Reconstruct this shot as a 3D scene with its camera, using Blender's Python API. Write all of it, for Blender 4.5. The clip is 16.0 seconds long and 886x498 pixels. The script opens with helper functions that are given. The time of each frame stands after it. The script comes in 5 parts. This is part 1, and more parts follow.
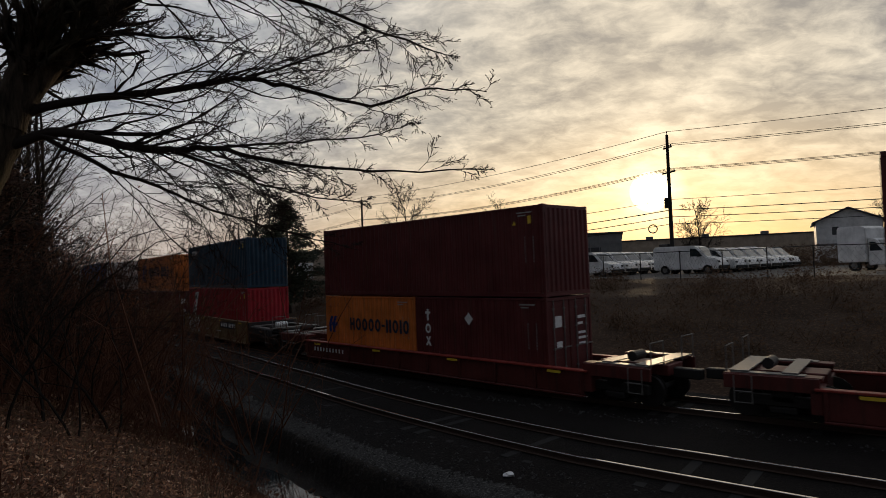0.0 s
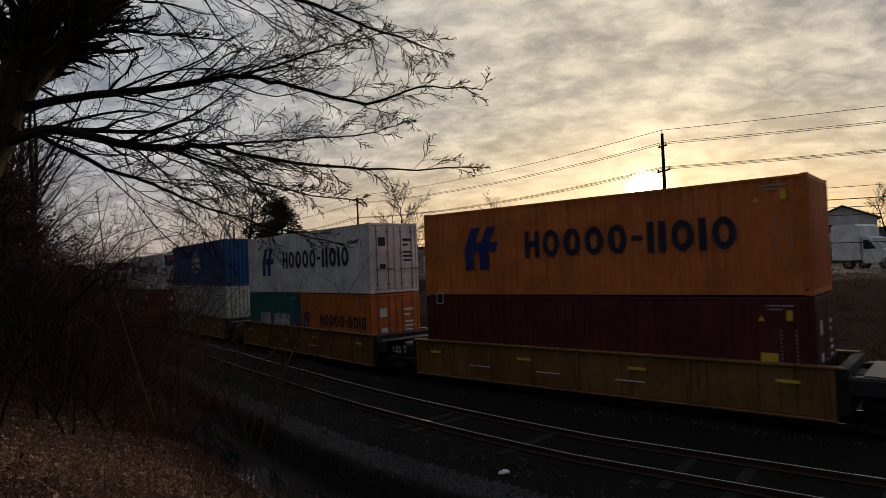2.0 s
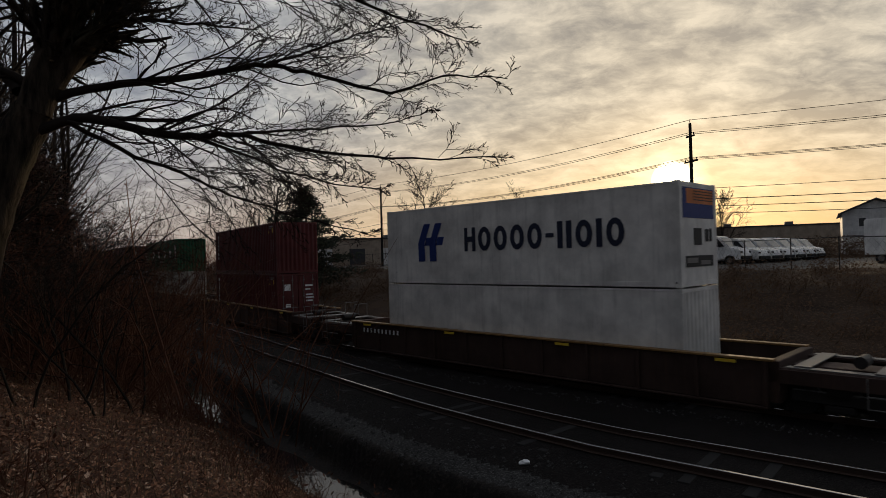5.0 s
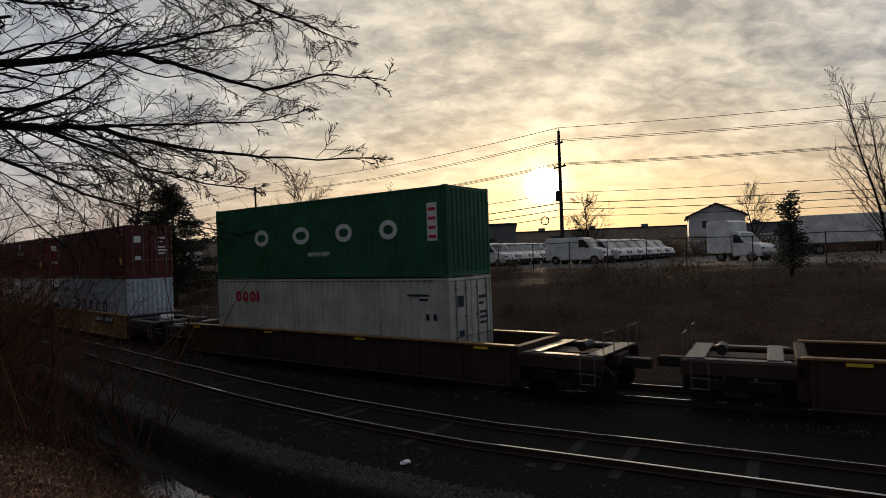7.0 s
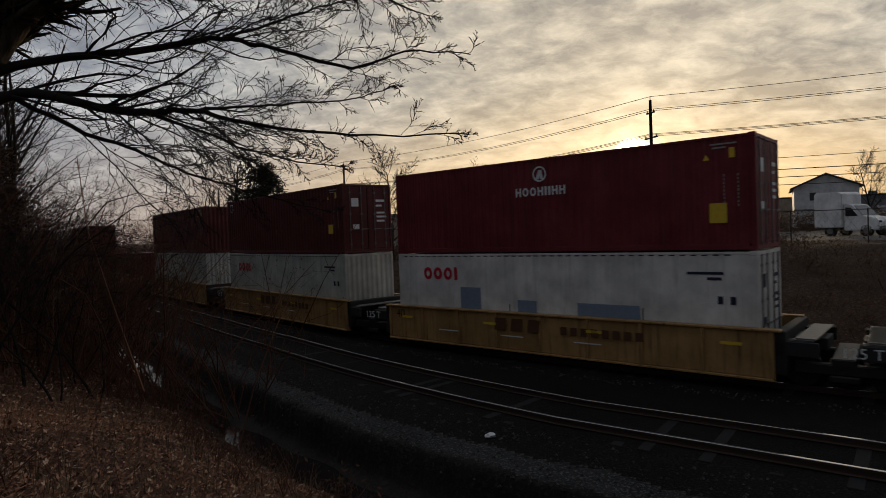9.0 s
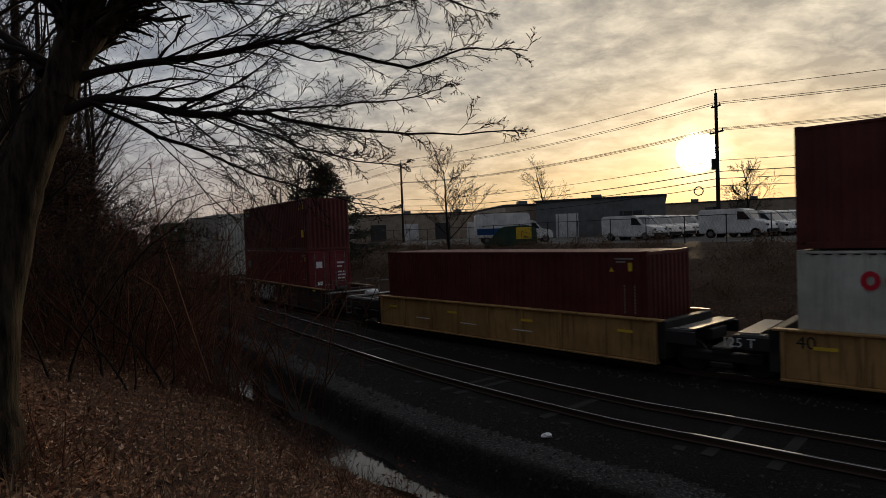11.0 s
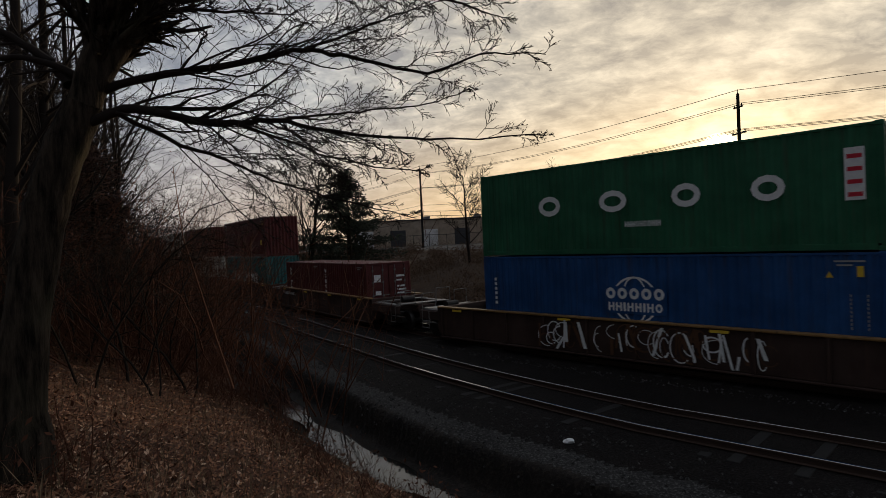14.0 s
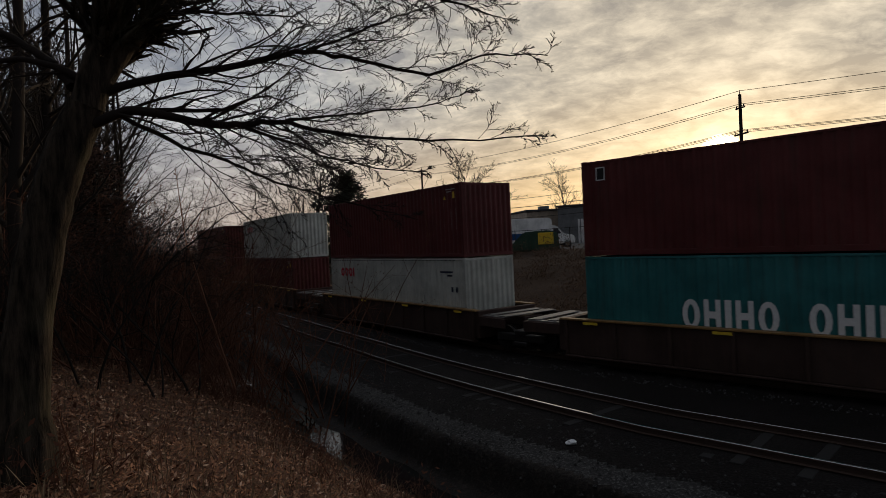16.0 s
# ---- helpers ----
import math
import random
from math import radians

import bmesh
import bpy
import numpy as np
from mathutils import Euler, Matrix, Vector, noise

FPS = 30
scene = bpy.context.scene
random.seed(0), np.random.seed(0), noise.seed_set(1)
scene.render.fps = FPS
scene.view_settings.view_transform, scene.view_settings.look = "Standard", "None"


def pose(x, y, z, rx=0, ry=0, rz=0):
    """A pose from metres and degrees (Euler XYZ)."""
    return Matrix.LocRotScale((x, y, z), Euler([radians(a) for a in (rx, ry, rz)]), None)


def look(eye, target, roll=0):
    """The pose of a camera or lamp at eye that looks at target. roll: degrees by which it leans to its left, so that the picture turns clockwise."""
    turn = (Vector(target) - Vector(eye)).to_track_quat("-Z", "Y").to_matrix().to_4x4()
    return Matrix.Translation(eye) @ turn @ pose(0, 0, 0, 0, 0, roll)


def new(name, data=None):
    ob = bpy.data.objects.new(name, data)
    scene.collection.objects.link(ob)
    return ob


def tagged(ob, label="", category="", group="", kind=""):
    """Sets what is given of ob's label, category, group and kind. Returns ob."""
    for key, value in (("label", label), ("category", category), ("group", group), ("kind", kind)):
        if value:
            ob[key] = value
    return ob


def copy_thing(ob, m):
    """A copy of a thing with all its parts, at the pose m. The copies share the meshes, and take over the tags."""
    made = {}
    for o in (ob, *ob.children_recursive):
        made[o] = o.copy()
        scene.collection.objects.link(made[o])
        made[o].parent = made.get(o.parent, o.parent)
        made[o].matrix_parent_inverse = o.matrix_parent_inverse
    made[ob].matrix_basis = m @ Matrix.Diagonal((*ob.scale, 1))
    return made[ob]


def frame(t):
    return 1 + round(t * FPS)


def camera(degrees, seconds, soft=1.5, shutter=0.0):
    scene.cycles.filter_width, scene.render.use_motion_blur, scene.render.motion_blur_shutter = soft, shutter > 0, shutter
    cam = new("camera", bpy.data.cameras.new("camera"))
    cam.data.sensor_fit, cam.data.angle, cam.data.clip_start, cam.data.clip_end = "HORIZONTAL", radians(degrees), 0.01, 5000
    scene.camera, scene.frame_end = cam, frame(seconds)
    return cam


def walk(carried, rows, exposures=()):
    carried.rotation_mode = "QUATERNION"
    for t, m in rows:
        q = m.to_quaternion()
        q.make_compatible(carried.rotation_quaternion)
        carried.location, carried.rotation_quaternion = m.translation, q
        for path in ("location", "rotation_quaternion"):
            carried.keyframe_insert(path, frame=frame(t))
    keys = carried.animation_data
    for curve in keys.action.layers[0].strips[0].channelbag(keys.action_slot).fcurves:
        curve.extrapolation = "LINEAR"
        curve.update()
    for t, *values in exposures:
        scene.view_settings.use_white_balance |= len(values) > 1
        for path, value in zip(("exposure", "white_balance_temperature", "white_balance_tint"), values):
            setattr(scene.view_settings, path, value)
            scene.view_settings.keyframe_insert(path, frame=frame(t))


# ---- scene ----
cam = camera(72.0, 16.0, soft=0.75, shutter=0.07)
EYE = 3.98  # the camera's height over the rails

# seconds, yaw, pitch, roll
TURNS = [
    (0.0, 0.29, 1.81, 2.16), (0.5, -2.48, 1.79, 2.11), (1.0, -2.46, 2.03, 2.41), (1.5, -1.34, 1.86, 2.29),
    (2.0, -0.11, 1.62, 2.16), (2.5, 0.72, 1.40, 1.92), (3.0, 1.39, 1.17, 1.80), (3.5, 2.03, 0.88, 1.49),
    (3.7, 2.42, 0.70, 1.42), (5.8, 0.67, 0.76, 1.96), (6.0, -0.83, 0.81, 2.07), (6.5, -5.10, 0.66, 2.19),
    (7.0, -9.25, 0.52, 2.02), (7.5, -11.23, 0.45, 2.03), (8.0, -11.47, -0.17, 1.95), (8.5, -5.76, -1.13, 1.90),
    (9.0, -1.32, -1.52, 2.14), (9.5, 1.04, -1.76, 2.15), (12.0, 4.54, -1.24, 2.33), (12.5, 4.95, -1.10, 2.46),
    (13.0, 5.37, -1.02, 2.48), (13.5, 5.69, -0.99, 2.60), (14.0, 5.80, -0.97, 2.64), (14.5, 5.97, -0.94, 2.66),
    (15.0, 6.23, -0.89, 2.68), (15.5, 6.43, -0.87, 2.66), (16.0, 5.98, -0.85, 2.70),
]
walk(cam, [(t, pose(0, 0, EYE, 90 + p, r, y)) for t, y, p, r in TURNS],[(t, e, 6270, 10) for t, e in ((0.0, 0.14), (1.5, -0.03), (2.3, 0.08), (3.5, 0.0), (6.0, 0.0), (7.0, 0.2), (7.5, -0.1), (8.0, 0.15), (8.5, 0.0), (9.0, 0.0), (9.5, 0.25), (12.0, -0.1), (13.0, 0.0), (14.5, 0.24), (15.5, 0.15), (16.0, 0.05))])

# ---- light: a low sun behind thin cloud, late in the day ----
SUN_AZ, SUN_EL = 18.8, 6.1  # degrees to the right of +y, and up
sun_dir = Vector((math.sin(radians(SUN_AZ)) * math.cos(radians(SUN_EL)), math.cos(radians(SUN_AZ)) * math.cos(radians(SUN_EL)), math.sin(radians(SUN_EL))))
sun = new("sun", bpy.data.lights.new("sun", "SUN"))
sun.data.energy, sun.data.angle, sun.data.color = 1.3, radians(2.0), (1.0, 0.72, 0.42)
sun.matrix_world = look((40, 120, 40), Vector((40, 120, 40)) - sun_dir)


class Tree:
    """Short hand for building node trees."""

    def __init__(self, tree):
        self.tree = tree
        tree.nodes.clear()

    def add(self, kind, *sockets, out=0, **named):
        n = self.tree.nodes.new(kind)
        for key, value in named.items():
            if key == "operation":
                n.operation = value
            elif key == "blend":
                n.data_type, n.blend_type = "RGBA", value
            elif key == "dims":
                n.noise_dimensions = value
            elif key == "feature":
                n.feature = value
            elif key == "stops":
                ramp = n.color_ramp
                while len(ramp.elements) < len(value):
                    ramp.elements.new(0.5)
                for e, (at, c) in zip(ramp.elements, value):
                    e.position, e.color = at, (*c, 1) if not isinstance(c, float) else (c, c, c, 1)
        for key, value in sockets:
            s = n.inputs[key]
            if isinstance(value, bpy.types.NodeSocket):
                self.tree.links.new(value, s)
            elif isinstance(value, tuple) and len(value) == 3 and s.type == "RGBA":
                s.default_value = (*value, 1)
            else:
                s.default_value = value
        return n.outputs[out] if len(n.outputs) else n

    def mix(self, fac, a, b, blend="MIX"):
        return self.add("ShaderNodeMix", (0, fac), (6, a), (7, b), blend=blend, out=2)

    def math(self, operation, a, b=0.0):
        return self.add("ShaderNodeMath", (0, a), (1, b), operation=operation)

    def noise(self, vector, scale, detail=4.0, rough=0.55, distortion=0.0):
        return self.add("ShaderNodeTexNoise", ("Vector", vector), ("Scale", scale), ("Detail", detail), ("Roughness", rough), ("Distortion", distortion))

    def ramp(self, fac, stops):
        return self.add("ShaderNodeValToRGB", ("Fac", fac), stops=stops)

    def scaled(self, vector, s, turn=(0, 0, 0)):
        return self.add("ShaderNodeMapping", ("Vector", vector), ("Scale", s), ("Rotation", turn))


world = bpy.data.worlds.new("sky")
scene.world = world
world.use_nodes = True
w = Tree(world.node_tree)
way = w.add("ShaderNodeTexCoord")  # Generated: the direction
nishita = world.node_tree.nodes.new("ShaderNodeTexSky")
nishita.sky_type, nishita.sun_disc = "NISHITA", False
nishita.sun_elevation, nishita.sun_rotation = radians(SUN_EL), radians(SUN_AZ)
nishita.air_density, nishita.dust_density = 1.0, 2.0
sep = world.node_tree.nodes.new("ShaderNodeSeparateXYZ")
world.node_tree.links.new(way, sep.inputs[0])
up = sep.outputs[2]
dot = w.add("ShaderNodeVectorMath", (0, way), (1, tuple(sun_dir)), operation="DOT_PRODUCT", out=1)
near_sun = w.add("ShaderNodeMapRange", (0, dot), (1, -0.6), (2, 1.0), (3, 0.0), (4, 1.0))
# the cloud sheet, seen on a plane overhead, so that it flattens towards the horizon
lift = w.math("ADD", w.math("MAXIMUM", up, 0.0), 0.30)
px_ = w.math("DIVIDE", sep.outputs[0], lift)
py_ = w.math("DIVIDE", sep.outputs[1], lift)
comb = world.node_tree.nodes.new("ShaderNodeCombineXYZ")
world.node_tree.links.new(px_, comb.inputs[0])
world.node_tree.links.new(py_, comb.inputs[1])
plane = comb.outputs[0]
sheet = w.noise(w.scaled(plane, (0.9, 1.0, 1.0), (0, 0, 0.5)), 2.9, 10.0, 0.62, 0.25)
rolls = w.noise(w.scaled(plane, (1.0, 1.35, 1.0), (0, 0, 0.35)), 9.5, 7.0, 0.62, 0.35)
cloud = w.add("ShaderNodeMapRange", (0, w.math("ADD", w.math("MULTIPLY", sheet, 0.52), w.math("MULTIPLY", rolls, 0.48))), (1, 0.40), (2, 0.60), (3, 0.0), (4, 1.0))
thick = w.ramp(cloud, [(0.0, (0.310, 0.308, 0.318)), (0.45, (0.50, 0.482, 0.455)), (1.0, (0.78, 0.735, 0.66))])
# the light through the cloud falls off away from the sun
halo = w.ramp(near_sun, [(0.0, 0.22), (0.14, 0.46), (0.3, 0.56), (0.5, 0.54), (0.725, 0.70), (0.86, 0.88), (0.95, 0.92), (0.9925, 1.0)])
cloudy = w.mix(1.0, thick, halo, "MULTIPLY")
tint = w.ramp(near_sun, [(0.65, (0.86, 0.95, 1.14)), (0.86, (0.96, 0.99, 1.04)), (0.975, (1.08, 0.98, 0.82))])
cloudy = w.mix(1.0, cloudy, tint, "MULTIPLY")
# warm band over the horizon
low = w.add("ShaderNodeMapRange", (0, up), (1, 0.0), (2, 0.24), (3, 1.0), (4, 0.0))
low = w.math("MULTIPLY", w.math("POWER", low, 1.5), w.ramp(near_sun, [(0.0, 0.25), (0.5, 0.25), (0.8, 0.65), (1.0, 0.95)]))
warm = w.ramp(near_sun, [(0.65, (0.24, 0.19, 0.19)), (0.85, (0.56, 0.38, 0.26)), (0.965, (0.88, 0.57, 0.26)), (1.0, (1.05, 0.68, 0.27))])
cloudy = w.mix(low, cloudy, warm)
away = w.math("DIVIDE", w.math("ARCCOSINE", w.math("MINIMUM", dot, 1.0)), radians(20.0))
glow = w.ramp(away, [(0.0, 6.0), (0.070, 5.0), (0.090, 0.62), (0.16, 0.22), (0.34, 0.07), (0.8, 0.0)])
sunlit = w.mix(1.0, glow, (1.0, 0.83, 0.48), "MULTIPLY")
cloudy = w.mix(1.0, cloudy, sunlit, "ADD")
sky_back = w.mix(1.0, nishita.outputs[0], (0.10, 0.10, 0.10), "MULTIPLY")
both = w.mix(0.93, sky_back, cloudy)
bg = w.add("ShaderNodeBackground", ("Color", both), ("Strength", 1.0))
w.add("ShaderNodeOutputWorld", ("Surface", bg))
scene.view_settings.exposure = 0.0

# ---- materials ----


def material(name, build, relief=None):
    """A node material. build(tree, coords) gives the colour and a dict of the shader's other sockets."""
    m = bpy.data.materials.new(name)
    m.use_nodes = True
    t = Tree(m.node_tree)
    coords = m.node_tree.nodes.new("ShaderNodeTexCoord").outputs[3]
    colour, rest = build(t, coords)
    shader = m.node_tree.nodes.new("ShaderNodeBsdfPrincipled")
    rest = {"Base Color": colour, "Roughness": 0.7, "Specular IOR Level": 0.3, **rest}
    for key, value in rest.items():
        s = shader.inputs[key]
        if isinstance(value, bpy.types.NodeSocket):
            m.node_tree.links.new(value, s)
        else:
            s.default_value = (*value, 1) if isinstance(value, tuple) and len(value) == 3 and s.type == "RGBA" else value
    out = m.node_tree.nodes.new("ShaderNodeOutputMaterial")
    m.node_tree.links.new(shader.outputs[0], out.inputs[0])
    return m


def bump(t, height, strength=0.4, distance=0.02):
    return t.add("ShaderNodeBump", ("Height", height), ("Strength", strength), ("Distance", distance))


def painted(name, colour, dirt=(0.05, 0.035, 0.025), amount=0.5, rough=0.5, metal=0.0):
    """Weathered paint: faded patches, rust or dirt in drips, fine grain."""
    def build(t, co):
        big = t.noise(co, 0.9, 5.0, 0.6)
        drips = t.noise(t.scaled(co, (7.0, 7.0, 0.5)), 1.0, 6.0, 0.65)
        fine = t.noise(co, 26.0, 3.0, 0.6)
        light = tuple(min(1.0, c * 1.18 + 0.01) for c in colour)
        dark = tuple(c * 0.78 for c in colour)
        base = t.mix(t.ramp(big, [(0.35, 0.0), (0.65, 1.0)]), dark, light)
        spots = t.math("MULTIPLY", t.ramp(drips, [(0.52, 0.0), (0.74, 1.0)]), amount)
        base = t.mix(spots, base, dirt)
        specks = t.math("MULTIPLY", t.ramp(fine, [(0.62, 0.0), (0.75, 1.0)]), amount * 0.5)
        base = t.mix(specks, base, dirt)
        r = t.add("ShaderNodeMapRange", (0, fine), (3, rough - 0.12), (4, rough + 0.18))
        return base, {"Roughness": r, "Metallic": metal, "Normal": bump(t, fine, 0.12, 0.004)}
    return material(name, build)


def plain(name, colour, rough=0.6, metal=0.0, gloss=0.3):
    def build(t, co):
        n = t.noise(co, 9.0, 4.0, 0.6)
        c = t.mix(n, tuple(v * 0.75 for v in colour), tuple(min(1.0, v * 1.2) for v in colour))
        return c, {"Roughness": rough, "Metallic": metal, "Specular IOR Level": gloss}
    return material(name, build)


PAINT = {
    "maroon": painted("maroon_paint", (0.098, 0.013, 0.012)),
    "wine": painted("wine_paint", (0.17, 0.014, 0.020)),
    "red": painted("red_paint", (0.36, 0.012, 0.022)),
    "orange": painted("orange_paint", (0.62, 0.17, 0.03)),
    "navy": painted("navy_paint", (0.008, 0.034, 0.060)),
    "blue": painted("blue_paint", (0.005, 0.062, 0.20)),
    "green": painted("green_paint", (0.010, 0.105, 0.045)),
    "teal": painted("teal_paint", (0.02, 0.15, 0.15)),
    "white": painted("white_paint", (0.74, 0.71, 0.66), amount=0.25),
    "grey": painted("grey_white_paint", (0.52, 0.52, 0.46), (0.10, 0.07, 0.05), 0.35),
    "pale": painted("pale_blue_white_paint", (0.48, 0.54, 0.60), (0.12, 0.08, 0.05), 0.5),
    "yellow": painted("yellow_wagon_paint", (0.38, 0.215, 0.075), (0.06, 0.04, 0.02), 0.8),
    "ochre": painted("grimy_ochre_wagon_paint", (0.21, 0.105, 0.03), (0.05, 0.03, 0.018), 0.85),
    "rust": painted("rusty_brown_paint", (0.040, 0.020, 0.014), (0.10, 0.05, 0.03), 0.35, 0.75),
    "redwagon": painted("dull_red_wagon_paint", (0.095, 0.016, 0.012), (0.02, 0.015, 0.012), 0.7),
    "redcap": painted("red_edge_paint", (0.26, 0.03, 0.02), (0.05, 0.03, 0.02), 0.6),
    "ochrecap": painted("ochre_edge_paint", (0.24, 0.13, 0.04), (0.06, 0.035, 0.02), 0.8),
    "tan": painted("tan_wagon_paint", (0.19, 0.11, 0.035), (0.05, 0.035, 0.025), 0.8),
    "black": painted("black_wagon_paint", (0.018, 0.017, 0.017), (0.05, 0.03, 0.02), 0.5, 0.65),
}
STEEL = plain("dark_steel", (0.035, 0.032, 0.030), 0.55, 0.5)
DECK = plain("worn_steel_deck", (0.20, 0.19, 0.18), 0.55, 0.6)
RAIL_TOP = plain("polished_rail_head", (0.52, 0.50, 0.48), 0.15, 1.0)
RAIL_SIDE = plain("rusty_rail", (0.055, 0.033, 0.024), 0.8)
MARK = {
    "white": plain("white_marking", (0.75, 0.75, 0.73)),
    "blue": plain("blue_marking", (0.015, 0.035, 0.17)),
    "dark": plain("dark_marking", (0.02, 0.025, 0.05)),
    "red": plain("red_marking", (0.55, 0.02, 0.04)),
    "yellow": plain("yellow_marking", (0.75, 0.50, 0.04)),
    "black": plain("black_marking", (0.012, 0.012, 0.012)),
    "teal": plain("teal_marking", (0.15, 0.40, 0.42)),
    "greyblue": plain("grey_blue_patch", (0.22, 0.27, 0.36)),
    "rust": plain("rust_stain", (0.10, 0.045, 0.02)),
    "sky": plain("pale_blue_marking", (0.10, 0.30, 0.48)),
    "faded": plain("faded_white_marking", (0.34, 0.33, 0.31)),
}


def timber_look(t, co):
    g = t.noise(t.scaled(co, (3.0, 30.0, 30.0)), 1.0, 5.0, 0.6)
    return t.mix(g, (0.007, 0.0065, 0.006), (0.022, 0.020, 0.018)), {"Roughness": 0.9, "Normal": bump(t, g, 0.5, 0.01)}


TIMBER = material("weathered_tie_timber", timber_look)


def bark_look(t, co):
    g = t.noise(t.scaled(co, (9.0, 9.0, 1.6)), 1.4, 6.0, 0.65)
    f = t.noise(co, 1.3, 3.0)
    c = t.mix(t.ramp(g, [(0.36, 0.0), (0.66, 1.0)]), (0.006, 0.005, 0.004), (0.060, 0.046, 0.033))
    c = t.mix(t.ramp(f, [(0.55, 0.0), (0.72, 0.4)]), c, (0.075, 0.070, 0.042))
    return c, {"Roughness": 0.96, "Specular IOR Level": 0.08, "Normal": bump(t, g, 1.0, 0.05)}


BARK = material("grey_brown_bark", bark_look)
TWIG = plain("dark_twig_bark", (0.022, 0.017, 0.014), 0.9, 0.0, 0.1)


def earth(name, a, b, c, s1, s2, rough=0.95, depth=0.04):
    def build(t, co):
        big = t.noise(co, s1, 6.0, 0.62)
        small = t.noise(co, s2, 5.0, 0.7)
        col = t.mix(t.ramp(big, [(0.35, 0.0), (0.68, 1.0)]), a, b)
        col = t.mix(t.ramp(small, [(0.50, 0.0), (0.66, 1.0)]), col, c)
        return col, {"Roughness": rough, "Specular IOR Level": 0.12, "Normal": bump(t, small, 0.8, depth)}
    return material(name, build)


LITTER = earth("dead_leaf_ground", (0.040, 0.019, 0.012), (0.115, 0.055, 0.032), (0.24, 0.125, 0.074), 0.7, 17.0)
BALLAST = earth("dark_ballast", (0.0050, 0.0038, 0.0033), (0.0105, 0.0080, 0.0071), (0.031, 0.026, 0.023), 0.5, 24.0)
CINDER = earth("pale_gravel_edge", (0.019, 0.018, 0.017), (0.040, 0.038, 0.036), (0.12, 0.115, 0.108), 0.8, 20.0)
MEADOW = earth("dry_grass_bank", (0.022, 0.013, 0.009), (0.055, 0.034, 0.021), (0.10, 0.064, 0.038), 0.35, 9.0)
LOT = earth("grey_yard_gravel", (0.07, 0.066, 0.06), (0.12, 0.11, 0.10), (0.17, 0.16, 0.15), 0.2, 6.0)
# wet mud, its near-black also holding the shade of the steep cut bank
SHADED_MUD = earth("shaded_ditch_mud", (0.007, 0.0055, 0.005), (0.017, 0.013, 0.010), (0.032, 0.025, 0.019), 0.9, 12.0, 0.7)


def water_look(t, co):
    n = t.noise(co, 5.0, 4.0)
    return (0.010, 0.010, 0.009), {"Roughness": 0.06, "Specular IOR Level": 0.5, "Normal": bump(t, n, 0.08, 0.02)}


WATER = material("still_ditch_water", water_look)

# ---- mesh helpers ----


def part(name, bm, mat, parent=None, label="", smooth=False):
    me = bpy.data.meshes.new(name)
    bm.to_mesh(me)
    bm.free()
    for m in mat if isinstance(mat, (list, tuple)) else (mat,):
        me.materials.append(m)
    if smooth:
        me.polygons.foreach_set("use_smooth", [True] * len(me.polygons))
    ob = new(name, me)
    ob.parent = parent
    if label:
        tagged(ob, label)
    return ob


def shape(name, verts, faces, mat, parent=None, label="", smooth=False):
    me = bpy.data.meshes.new(name)
    me.from_pydata([tuple(v) for v in verts], [], faces)
    for m in mat if isinstance(mat, (list, tuple)) else (mat,):
        me.materials.append(m)
    if smooth:
        me.polygons.foreach_set("use_smooth", [True] * len(me.polygons))
    me.update()
    ob = new(name, me)
    ob.parent = parent
    if label:
        tagged(ob, label)
    return ob


def box(bm, x0, x1, y0, y1, z0, z1, bevel=0.0, index=0):
    """A box between the given limits, its edges bevelled."""
    m = Matrix.LocRotScale(((x0 + x1) / 2, (y0 + y1) / 2, (z0 + z1) / 2), None, (abs(x1 - x0), abs(y1 - y0), abs(z1 - z0)))
    made = bmesh.ops.create_cube(bm, size=1.0, matrix=m)["verts"]
    faces = {f for v in made for f in v.link_faces}
    for f in faces:
        f.material_index = index
    if bevel:
        bmesh.ops.bevel(bm, geom=list({e for f in faces for e in f.edges}), offset=bevel, segments=1, affect="EDGES")
    return bm


def rod(bm, a, b, r, n=8, r2=None):
    a, b = Vector(a), Vector(b)
    m = Matrix.Translation((a + b) / 2) @ (b - a).to_track_quat("Z", "Y").to_matrix().to_4x4()
    bmesh.ops.create_cone(bm, cap_ends=True, segments=n, radius1=r, radius2=r if r2 is None else r2, depth=(b - a).length, matrix=m)
    return bm


def boxes(*limits, bevel=0.0):
    bm = bmesh.new()
    for l in limits:
        box(bm, *l, bevel=bevel)
    return bm


def thing(name, label, category, group="", kind=""):
    return tagged(new(name), label, category, group, kind)


# ---- the line of the railway ----
# s runs along the train's track, away from the camera; the heading turns slowly
S0, S1, STEP = -130.0, 430.0, 0.1
SS = np.arange(S0, S1, STEP)
held = np.clip(SS, -4.0, 38.0) / 20.0
HEAD = 2.4198 - 0.29262 * held + 0.10423 * held ** 2 + 0.00131 * held ** 3
LX, LY = np.cumsum(np.cos(HEAD)) * STEP, np.cumsum(np.sin(HEAD)) * STEP
zero = int(round(-S0 / STEP))
LX, LY = LX - LX[zero] + 4.0, LY - LY[zero] + 19.35  # the middle of the train's track
NX, NY = np.sin(HEAD), -np.cos(HEAD)  # N points to the camera's side
if NX[zero] * LX[zero] + NY[zero] * LY[zero] > 0:
    NX, NY = -NX, -NY


def main_mid(s):
    return 0.0


def siding_mid(s):
    """The middle of the near track, from the train's: it draws closer along the line."""
    return float(np.interp(s, (-12.0, -3.0, 3.0, 10.0, 18.0, 30.0), (5.28, 5.22, 4.62, 3.85, 3.4, 3.3)))


